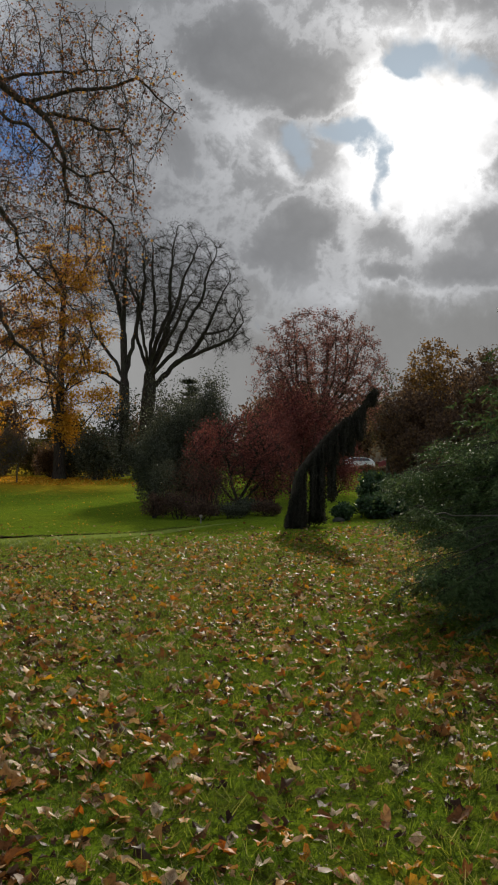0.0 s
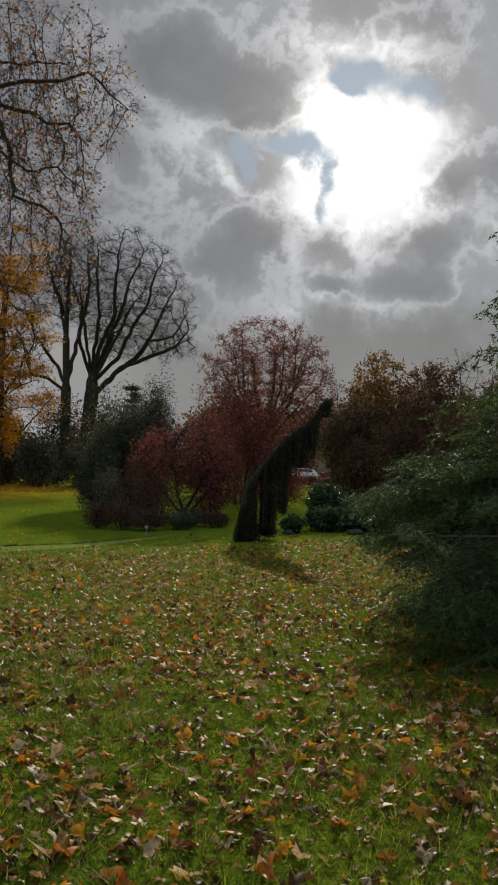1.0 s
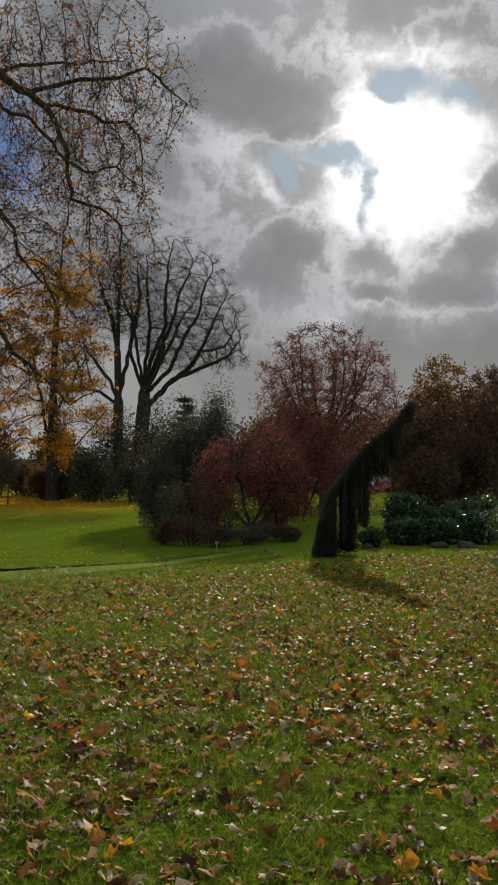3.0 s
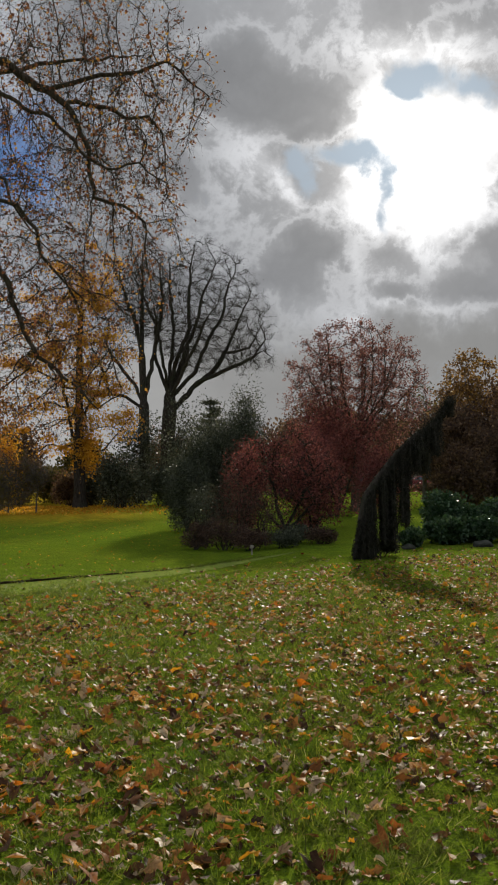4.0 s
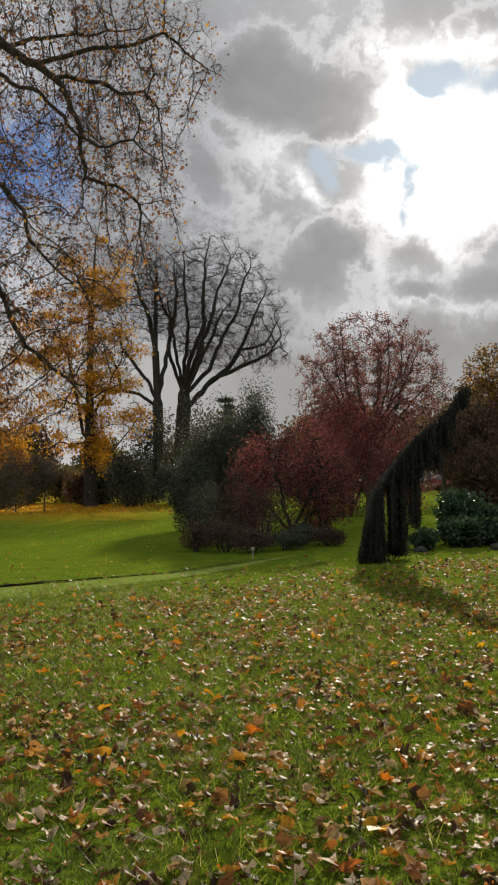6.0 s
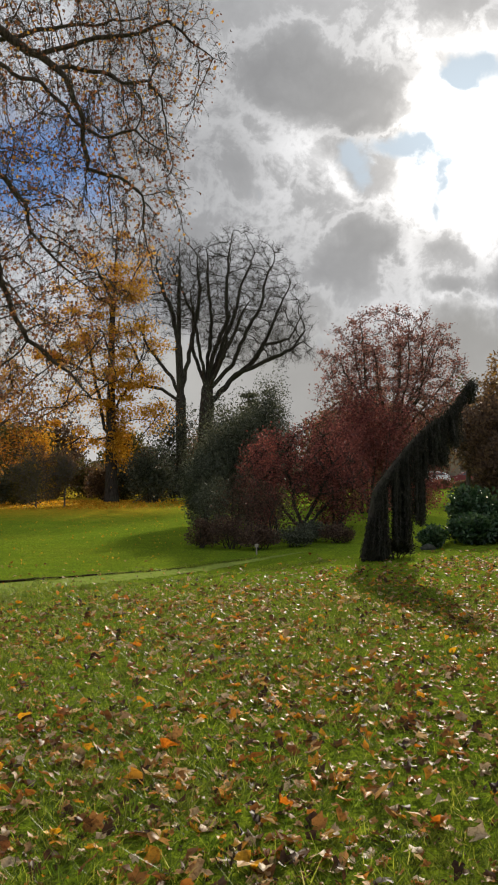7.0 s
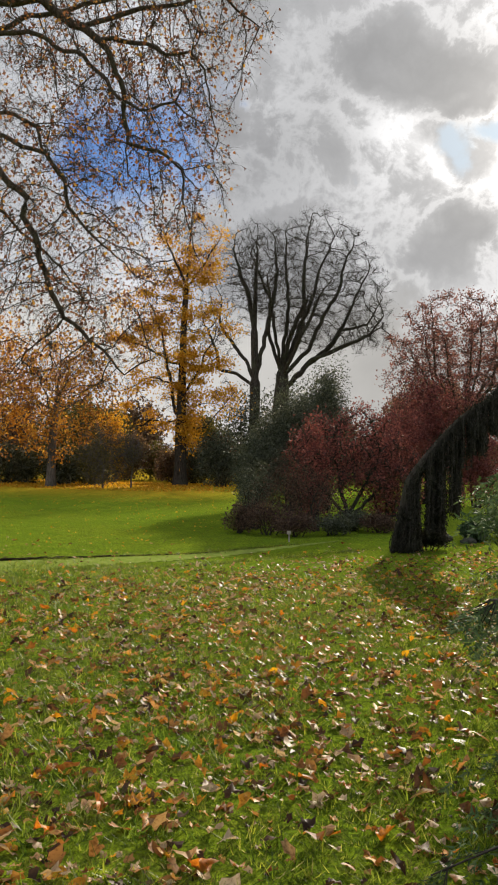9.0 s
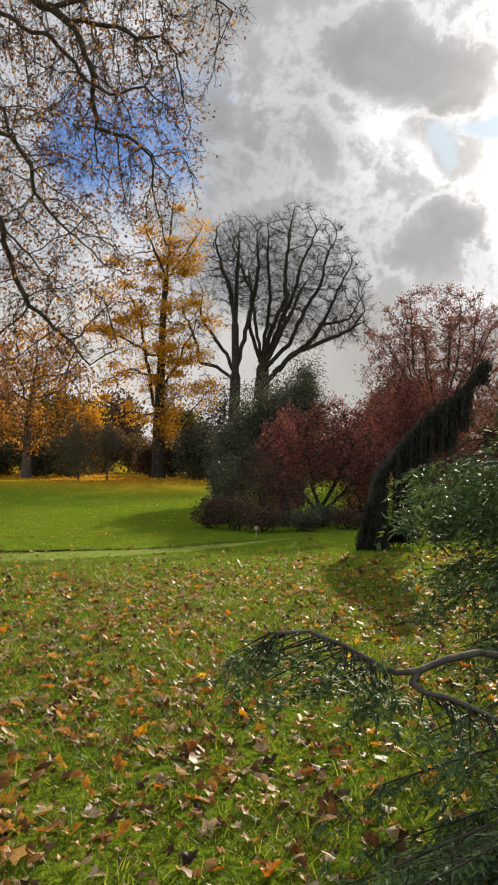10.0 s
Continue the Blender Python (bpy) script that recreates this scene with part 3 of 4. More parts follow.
bare_tree("bare_tree", at(-12.3, 86), [(0.2, 0, -0.3), (0.1, 0, 8.8), (-0.1, 0, 13.5), (-0.1, 0, 18.8), (0, 0, 21.2)],
          [((0.1, 0, 8.8), (0.9, 0, 13.0), (1.4, 0, 15.6), (1.9, 0, 18.7), (1.6, 0, 21.2)), ((0.1, 0, 9.0), (-0.9, 0.3, 10.9), (-1.9, 0.4, 12.2), (-3.3, 0.4, 14.1), (-3.4, 0.4, 15.7)), ((0.1, 0, 8.6), (-1.6, -0.3, 9.6), (-3.2, -0.4, 10.1), (-3.8, -0.4, 12.5), (-4.6, -0.4, 14.1)),
           ((-0.1, 0, 13.5), (-0.7, 0.2, 16.7), (-1.5, 0.2, 18.8), (-2.4, 0.2, 21.2))],
          lambda rng: np.concatenate([ball(rng, 800, (-3.4, 0, 14.5), (2.4, 2.4, 4.6), 0.45, 9.5), ball(rng, 2300, (-0.4, 0, 19.2), (3.6, 3.0, 4.9), 0.5, 13.5)]), 5, 0.50,
          "tall slim bare tree with limbs curving to one side", twig=(3, 0.8), kill=0.45, step=0.45, limit=0.04, tip_r=0.015, twig_w=0.012, pull=(0, 0, 0.15), droop=0.15, spread=0.45)

# the golden tree
t, rng, P, par, r, base, tip = bare_tree("golden_tree", at(-15.1, 71), [(0, 0, -0.3), (-0.1, 0, 5.5), (-0.1, 0, 12.7), (0.3, 0, 21.0)],
          [((-0.1, 0, 4.5), (-0.7, 0.2, 6), (-1.4, 0.4, 9.4), (-2.4, 0.4, 12.8)), ((-0.1, 0, 5.9), (2.4, 0.3, 6.2), (3.6, 0.2, 5.4)), ((-0.1, 0, 4.3), (1.9, -0.3, 4.3), (4.0, -0.3, 7.0)), ((-0.6, 0, 9.0), (-3.1, 0, 10.5), (-5.7, 0, 11.2)),
           ((-0.1, 0, 7.5), (-2.6, 0.5, 8.2), (-5.2, 0.3, 7.0)), ((-0.1, 0, 6.8), (1.0, 0, 8.2), (2.0, 0, 10.8)), ((0, 0, 15), (-1.4, 0, 18), (-2.4, 0, 19.8)), ((0.1, 0, 15), (1.8, 0, 17.4), (2.6, 0, 18.8)), ((-0.1, 0, 4.8), (-2.5, -0.6, 4.8), (-4.6, -0.5, 3.2))],
          lambda rng: np.concatenate([ball(rng, 700, (-0.9, 0, 11.0), (4.9, 3.4, 8.0), 0.5, 2.6), ball(rng, 260, (0.2, 0, 17.5), (2.6, 2, 4.2), 0.5)]), 8, 0.44,
          "tall tree with thinning golden autumn leaves", twig=(4, 0.8), pull=(0, 0, 0.0), kill=0.7, step=0.5, reach=4, tip_r=0.018, twig_w=0.012)
high = P[(P[:, 2] > 3.5) & (r < 0.05)]
clump = high[rng.choice(len(high), 105)] + np.array((0, 0, -0.2))
spots = np.repeat(clump, 150, 0) + rng.normal(size=(105 * 150, 3)) * np.repeat(rng.uniform(0.4, 1.3, (105, 1)), 150, 0) * np.array((0.55, 0.5, 0.27))
stem = rng.normal(size=(1100, 3)) * np.array((0.42, 0.42, 0.2)) + np.c_[np.zeros(1100), np.zeros(1100), rng.uniform(3.0, 18, 1100)]
skirt = rng.normal(size=(1500, 3)) * np.array((0.55, 0.5, 1.0)) + np.array((0.6, 0, 4.6))
add_foliage(t, rng, np.concatenate([spots, stem, skirt, leaf_spots(rng, base, tip, 1, 0.15)[::12]]), 0.19, LEAF_GOLD, "golden yellow leaves in hanging clumps", along=np.array((0, 0, -0.6)))

# the plane tree whose limbs hang into view
t, rng, P, par, r, base, tip = bare_tree("plane_tree", at(-14.0, 30), [(0, 0, -0.3), (0.1, 0, 4), (0.3, 0, 9), (0.6, 0, 16)],
          [((0.6, 0, 12.5), (2.2, -0.8, 14.4), (3.7, -1, 14.8), (5.1, -1, 14.8), (5.6, -1, 14.4), (6.4, -1, 13.9), (7.0, -1, 13.5), (7.4, -1, 12.9), (7.7, -1, 12.0), (7.8, -1, 11.1), (7.9, -1, 10.6), (8.7, -1, 10.4), (9.4, -1, 9.9)),
           ((0.5, 0, 11.2), (2.4, -0.9, 13.4), (4.1, -1.3, 13.8), (5.4, -1.4, 13.5), (6.1, -1.4, 13.1), (6.7, -1.4, 12.9), (7.1, -1.4, 12.4), (7.5, -1.4, 11.9), (8.3, -1.5, 11.3), (9.3, -1.5, 11.4), (9.8, -1.5, 11.0)),
           ((7.0, -1, 13.5), (8.0, -0.8, 13.5), (8.8, -0.7, 13.2), (9.4, -0.7, 13.2), (9.9, -0.7, 12.7)), ((0.3, 0, 9.6), (2.4, -0.6, 11.8), (4.2, -0.8, 11.7), (5.2, -0.8, 11.3), (5.3, -0.8, 10.6), (5.9, -0.7, 9.8)),
           ((0.3, 0, 8.8), (2.4, -0.8, 11.0), (4.2, -1.3, 10.9), (5.3, -1.4, 10.4), (5.7, -1.4, 10.2), (6.2, -1.4, 9.6), (6.4, -1.4, 8.8), (7.2, -1.4, 8.0)),
           ((0.2, 0, 7.6), (2.5, -0.7, 10.0), (4.2, -1, 10.0), (5.1, -1, 9.2), (5.0, -1, 8.7), (5.3, -1, 8.1), (5.6, -1, 7.4), (5.9, -1, 6.6), (6.2, -1, 5.8), (6.8, -1, 5.5), (7.4, -1, 4.9), (8.0, -1, 4.4), (8.7, -1, 4.7), (9.0, -1, 4.9)),
           ((6.4, -1, 13.9), (8.0, -0.6, 14.6), (8.9, -0.4, 14.7), (10.0, -0.3, 15.1), (10.8, -0.2, 14.4), (11.5, -0.2, 13.9)), ((0.6, 0, 13), (3.5, 1.2, 15.5), (6.2, 1.4, 16.0), (8.8, 1.4, 16.2)),
           ((0.3, 0, 8), (2.6, 2.5, 10.0), (4.4, 3.5, 8.2), (5.6, 4, 6.5)), ((0.3, 0, 11), (-4, 0, 14), (-7, 0, 15)), ((0.3, 0, 8), (1.0, -3.5, 11), (2.4, -6, 10))],
          lambda rng: (lambda q: q[q[:, 0] < 10.4 + 0.8 * np.maximum(0, q[:, 2] - 12.6) - 0.62 * np.maximum(0, 8.6 - q[:, 2])])(np.concatenate([ball(rng, 1300, (-1.0, 0, 14.0), (10, 8.0, 8.6), 0.5, 5), ball(rng, 2900, (6.3, -0.4, 11.2), (4.6, 3.4, 7.2), 0.55, 4), ball(rng, 1300, (9.0, -0.4, 13.0), (2.9, 3, 4.4), 0.5), ball(rng, 600, (6.4, -0.8, 6.4), (2.6, 2.4, 3.2), 0.5)])), 12, 0.27,
          "old plane tree with drooping limbs and a few brown leaves", step=0.30, kill=0.34, reach=2.6, pull=(0, 0, -0.15), bark=BARK_PALE, twig=(5, 0.55), limit=0.022, tip_r=0.008, twig_w=0.006, droop=-0.35)
far_out = tip[:, 0] > 2.0
spots = leaf_spots(rng, base[far_out], tip[far_out], 1, 0.12)
spots = spots[rng.uniform(size=len(spots)) < 0.5]
add_foliage(t, rng, spots, 0.098, LEAF_PLANE, "brown and yellow withered leaves", along=np.array((0, 0, -0.5)), slim=0.8)

# the purple-leaved tree
t, rng, P, par, r, base, tip = bare_tree("purple_maple", at(4.3, 56), [(0, 0, -0.3), (0, 0, 3.0), (0.1, 0, 4.2)],
          [((0.1, 0, 3.4 + 0.08 * k), (0.1 + 1.7 * math.cos(k * 2.4), 1.7 * math.sin(k * 2.4), 5.6 + 0.10 * k), (0.1 + (3.5 - 0.13 * k) * math.cos(k * 2.4), (3.2 - 0.13 * k) * math.sin(k * 2.4), 7.6 + 0.19 * k)) for k in range(14)],
          lambda rng: ball(rng, 1900, (0.15, 0, 6.9), (4.5, 4.1, 4.7), 0.42, 2.6), 21, 0.26,
          "round-crowned tree with purple-red autumn leaves", step=0.36, kill=0.42, reach=4, bark=BARK_PALE, twig=(3, 0.5), pull=(0, 0, 0.15), droop=0.15, spread=0.5, tip_r=0.011)
add_foliage(t, rng, leaf_spots(rng, base, tip, 5, 0.08), 0.115, LEAF_PURPLE, "purple-red leaves")


def leafy_tree(name, place, height, radius, trunk_r, mat, seed, label, each=3, size=0.22, bark=BARK_GREY, low=0.3, category="tree", twig=(2, 0.8)):
    t, rng, P, par, r, base, tip = bare_tree(name, place, [(0, 0, -0.3), (0, 0, height * 0.25), (0.1, 0.1, height * 0.5)], [],
                                             lambda rng: ball(rng, 700, (0, 0, height * (0.5 + low / 2)), (radius, radius, height * (0.5 - low / 2)), 0.5, height * low * 0.8), seed, trunk_r, label,
                                             step=height * 0.045, kill=height * 0.055, reach=height * 0.6, bark=bark, twig=twig, category=category)
    if each:
        add_foliage(t, rng, leaf_spots(rng, base, tip, each, 0.2), size, mat)
    return t


# trees behind the lawn, to the east
leafy_tree("orange_tree", at(-22.0, 63), 11.0, 4.2, 0.28, LEAF_RUST, 31, "broad tree with bronze and orange leaves", 6, 0.21, low=0.15)
leafy_tree("russet_tree", at(-26.2, 60), 12.5, 4.2, 0.3, LEAF_RUST, 32, "broad tree with russet brown leaves", 6, 0.22, low=0.12)
leafy_tree("twiggy_shrub", at(-18.0, 62), 4.2, 2.0, 0.05, LEAF_OLIVE, 35, "grey twiggy shrub with a few fading leaves", 2, 0.10, low=0.0, category="shrub")
leafy_tree("young_tree", at(-16.4, 63), 3.4, 0.8, 0.05, LEAF_OLIVE, 36, "slim young tree with few leaves", 1, 0.10, low=0.45)
leafy_tree("yellow_tree", at(-27.0, 86), 6.5, 3.0, 0.18, LEAF_OLIVE, 34, "small tree with fading yellow-green leaves", 6, 0.26)
# trees behind the beds
leafy_tree("golden_topped_tree", at(14.6, 70), 11.4, 3.0, 0.22, LEAF_BRONZE, 41, "upright tree with golden brown leaves", 12, 0.24, low=0.1)
leafy_tree("brown_tree", at(18.6, 69), 10.8, 3.2, 0.22, LEAF_BROWN, 42, "upright tree with dull brown leaves", 13, 0.24, low=0.1)
leafy_tree("bare_tree", at(22.4, 74), 12.6, 4.2, 0.2, LEAF_BROWN, 43, "small bare tree behind the brown trees", 0)
leafy_tree("thin_tree", at(11.3, 72), 9.4, 2.4, 0.16, LEAF_OLIVE, 44, "slender tree with few olive leaves", 2, 0.2, low=0.2)
leafy_tree("brown_tree", at(24.5, 66), 10.5, 3.4, 0.2, LEAF_BROWN, 45, "brown-leaved tree with a dense crown", 13, 0.24, low=0.1)
leafy_tree("russet_tree", at(12.2, 66), 7.2, 3.2, 0.16, LEAF_BROWN, 46, "low spreading tree with russet leaves", 10, 0.22, low=0.15)

leafy_tree("russet_tree", at(3.4, 68), 8.0, 3.4, 0.16, LEAF_BROWN, 47, "low spreading tree with orange-brown leaves", 9, 0.22, low=0.15)

# ---- shrubs ----


def shrub(name, place, radii, mat, seed, label, count=6000, size=0.09, lobes=14, bark=BARK, category="shrub", stems=7, group="", lift=0.0):
    """A shrub of many leaves in uneven lobes on a few stems."""
    rng = np.random.default_rng(seed)
    t = thing(name, place, label, category, group)
    rx, ry, rz = radii
    c = ball(rng, lobes, (0, 0, rz * 0.55 + lift), (rx * 0.68, ry * 0.68, rz * 0.42), 0.4)
    s = rng.uniform(0.28, 0.46, lobes)
    for k in range(stems):
        g = Geo()
        q = c[k % lobes]
        a = np.array((rng.normal() * rx * 0.08, rng.normal() * ry * 0.08, -0.1))
        tube(g, [a, a * 0.5 + q * 0.5 + rng.normal(size=3) * 0.08 * rx + (0, 0, -0.05), q], [0.03 * rz ** 0.5, 0.02 * rz ** 0.5, 0.008], 5)
        part("stem", g, bark, t)
    which = rng.integers(0, lobes, count)
    d = unit(rng.normal(size=(count, 3)))
    pts = c[which] + d * (s[which][:, None] * np.array((rx, ry, rz * 0.9))) * (rng.uniform(0, 1, (count, 1)) ** 0.4)
    loose = rng.uniform(size=count) < 0.12
    pts[loose] += d[loose] * np.abs(rng.normal(size=(loose.sum(), 1))) * np.array((rx, ry, rz)) * 0.05
    pts[:, 2] = np.maximum(pts[:, 2], rng.uniform(0.02, 0.3, count))
    add_foliage(t, rng, pts, size, mat, along=d * 0.8 + np.array((0, 0, 0.3)))
    return t


# the red maple bush: a vase of stems under a low red crown
t, rng, P, par, r, base, tip = bare_tree("red_maple", at(-0.4, 35.9), [(0, 0, -0.1), (0, 0, 0.45)],
          [((0, 0, 0.25), (-1.0, 0, 1.3), (-2.0, 0, 2.4)), ((0, 0, 0.25), (-0.3, 0.3, 1.3), (-0.6, 0.4, 2.8)), ((0, 0, 0.25), (0.5, -0.3, 1.3), (1.0, -0.4, 2.4)), ((0, 0, 0.2), (0.7, 0.2, 0.9), (1.2, 0.2, 1.5))],
          lambda rng: np.concatenate([ball(rng, 700, (0.15, 0, 2.3), (2.25, 2.0, 1.7), 0.5, 1.0), ball(rng, 140, (1.5, -0.2, 1.4), (0.7, 0.8, 0.9), 0.5, 0.4)]), 51, 0.10,
          "spreading red maple bush with fine crimson leaves", step=0.2, kill=0.26, reach=2.5, bark=BARK, twig=(3, 0.35), limit=0.03, category="shrub")
add_foliage(t, rng, leaf_spots(rng, base, tip, 5, 0.10), 0.085, LEAF_RED, "fine crimson leaves")
shrub("russet_bush", at(2.6, 50.5), (3.4, 2.0, 5.4), LEAF_RED, 52, "tall loose bush with dull red leaves", 12000, 0.125, 20)
shrub("evergreen_bush", at(-3.4, 44.5), (2.4, 2.0, 4.5), LEAF_DARK, 53, "dense dark evergreen bush with loose shoots", 44000, 0.082, 60)
shrub("evergreen_bush", at(-1.9, 45.5), (1.45, 1.4, 5.9), LEAF_DARK, 54, "tall dark evergreen bush rising behind the maple", 21000, 0.082, 34)
shrub("evergreen_bush", at(-3.0, 46.8), (1.6, 1.4, 5.0), LEAF_DARK, 49, "dark evergreen bush filling the bed's middle", 17000, 0.082, 34)
shrub("evergreen_bush", at(-4.5, 42.0), (1.2, 1.3, 2.7), LEAF_DARK, 55, "lower dark evergreen bush at the bed's end", 12000, 0.09, 24)
shrub("red_bush", at(-1.9, 38.5), (1.0, 1.1, 3.2), LEAF_RED, 56, "rounded bush with dusky red leaves", 8000, 0.08, 24)
shrub("red_bush", at(0.9, 40.5), (1.6, 1.3, 3.9), LEAF_RED, 58, "upright bush with dusky red leaves", 11000, 0.09, 22)
shrub("red_bush", at(4.6, 47.5), (2.2, 1.5, 3.0), LEAF_RED, 59, "low wide bush with dusky red leaves", 8000, 0.10, 20)
for k, (x, y, w, h) in enumerate([(-3.3, 34.2, 0.9, 1.9), (-2.5, 31.9, 0.9, 0.9), (-1.6, 31.3, 0.8, 0.6), (-0.6, 31.8, 0.9, 0.5), (-2.3, 33.6, 1.1, 2.1), (-1.2, 33.4, 1.1, 1.8), (-0.1, 33.4, 0.8, 0.6), (0.7, 32.8, 0.7, 0.6), (-3.4, 32.4, 0.6, 0.8)]):
    shrub("low_bush", at(x, y), (w, 0.8, h), LEAF_DUSK if k % 3 else LEAF_DARK, 60 + k, "low dark bush with thin withered stems", 2600, 0.06, 18, group="low bushes along the bed")
for k, (x, y, w, h) in enumerate([(4.8, 33.0, 1.1, 1.25), (6.1, 33.4, 1.1, 1.1), (7.6, 34.0, 1.3, 1.35), (4.4, 30.9, 0.8, 0.75), (5.5, 31.3, 0.9, 0.7), (6.9, 31.6, 1.0, 0.9), (3.2, 30.2, 0.45, 0.45)]):
    shrub("laurel_bush", at(x, y), (w, 1.0, h), LEAF_RHODO, 70 + k, "glossy-leaved laurel bush beside the weeping conifer", 5500, 0.12, 20, group="laurel bushes")
shrub("dwarf_conifer", at(2.0, 27.4), (0.5, 0.45, 0.42), NEEDLE_WEEP, 79, "dark mound of dwarf conifer at the weeping tree's foot", 3500, 0.05, 12)


def tiered_conifer(place, height, radius, seed, label):
    """A dark conifer with level boughs in open tiers."""
    rng = np.random.default_rng(seed)
    t = thing("tiered_conifer", place, label, "conifer")
    g = Geo()
    tube(g, [(0, 0, -0.2), (0.1, 0, height * 0.5), (0, 0, height)], [0.3, 0.2, 0.03], 8)
    part("trunk", g, BARK, t)
    spots = []
    for z in np.arange(height * 0.2, height, 0.62):
        reach = radius * (1.08 - z / height) ** 0.7
        for a in rng.uniform(0, 2 * np.pi, 7):
            r = reach * rng.uniform(0.55, 1.0)
            line = np.array([(0, 0, z - 0.25), (0.5 * r * math.cos(a), 0.5 * r * math.sin(a), z), (r * math.cos(a), r * math.sin(a), z + rng.normal() * 0.12)])
            g = Geo()
            tube(g, line, [0.06, 0.04, 0.012], 4)
            part("branch", g, BARK, t)
            f = rng.uniform(0.35, 1.0, (110, 1))
            spots.append(line[0] * (1 - f) + line[2] * f + rng.normal(size=(110, 3)) * np.array((0.26, 0.26, 0.07)))
    add_foliage(t, rng, np.concatenate(spots), 0.16, LEAF_DARK, "dark needles on level boughs", slim=0.5)


tiered_conifer(at(-6.3, 91), 10.0, 3.0, 57, "dark conifer with open tiers behind the evergreen bushes")
# dark shrubs at the edge of the far lawn
for k, (x, y, w, h, mat) in enumerate([(-11.9, 70, 3.0, 3.6, LEAF_DARK), (-8.6, 72, 2.4, 3.4, LEAF_DARK), (-15.0, 75, 2.2, 2.6, LEAF_DARK), (-22.6, 66, 2.3, 2.5, LEAF_DARK), (-26.2, 66, 2.6, 2.6, LEAF_DARK), (-22.6, 76, 2.2, 5.6, LEAF_GOLD), (-24.5, 74, 2.2, 6.0, LEAF_OLIVE), (-6.0, 76, 2.5, 4.0, LEAF_DARK), (-11.6, 78.5, 3.0, 7.0, LEAF_DARK), (-7.6, 79.5, 3.0, 8.0, LEAF_DARK), (-3.5, 78, 2.6, 6.0, LEAF_BROWN), (-20.6, 67, 1.5, 2.6, LEAF_OLIVE), (-16.4, 74, 1.6, 2.4, LEAF_BROWN), (-25, 70, 2.6, 3.4, LEAF_OLIVE), (-13.2, 76, 2.0, 3.6, LEAF_BROWN), (-29, 66, 2.6, 3.0, LEAF_DARK), (-21.5, 78, 2.4, 3.4, LEAF_BROWN), (-18.9, 80, 2.4, 2.9, LEAF_OLIVE), (-17.2, 82, 2.2, 3.2, LEAF_BRONZE)]):
    shrub("lawn_edge_shrub", at(x, y), (w, 1.6, h), mat, 80 + k, "dark shrub at the edge of the far lawn" if mat is LEAF_DARK else "fading autumn shrub at the lawn's edge", 4600, 0.19, 20, group="shrubs edging the far lawn")
for k, (x, y, w, h) in enumerate([(10.8, 58, 2.2, 3.6), (13.6, 60, 3.0, 4.6), (17.5, 58, 3.2, 5.4), (22.0, 58, 3.2, 5.0), (26.5, 58, 3.2, 5.4), (11.6, 63, 2.6, 5.5), (15.5, 64, 3.0, 7.0), (20.0, 63, 3.0, 7.0)]):
    shrub("brown_shrub", at(x, y), (w, 2.0, h), LEAF_BROWN, 90 + k, "large brown-leaved shrub behind the laurels", 6000, 0.23, 24, group="brown shrubs behind the beds")

for k, x in enumerate((6.6, 9.2, 11.8, 14.6)):
    shrub("low_hedge_bush", at(x, 91), (1.9, 0.9, 0.85), LEAF_BROWN, 380 + k, "low clipped brown bush before the parked car", 2500, 0.14, 14, group="low bushes before the cars")
# woods beyond the garden
for k, (x, y, w, h, mat) in enumerate([(8, 114, 5, 9, LEAF_BROWN), (15, 116, 5, 10, LEAF_BROWN), (23, 114, 5, 10, LEAF_OLIVE), (31, 116, 6, 11, LEAF_BROWN), (1, 116, 5, 8, LEAF_BROWN), (-24, 118, 5, 7, LEAF_OLIVE), (-33, 116, 5, 8, LEAF_BROWN), (-42, 118, 6, 9, LEAF_OLIVE), (-51, 120, 6, 9, LEAF_BROWN), (-14, 118, 5, 7, LEAF_BROWN)]):
    shrub("far_tree", at(x, y), (w, 3.5, h), mat, 400 + k, "far autumn tree on the rise beyond the garden", 4500, 0.45, 26, group="far trees", category="tree")

# ---- the weeping conifer ----


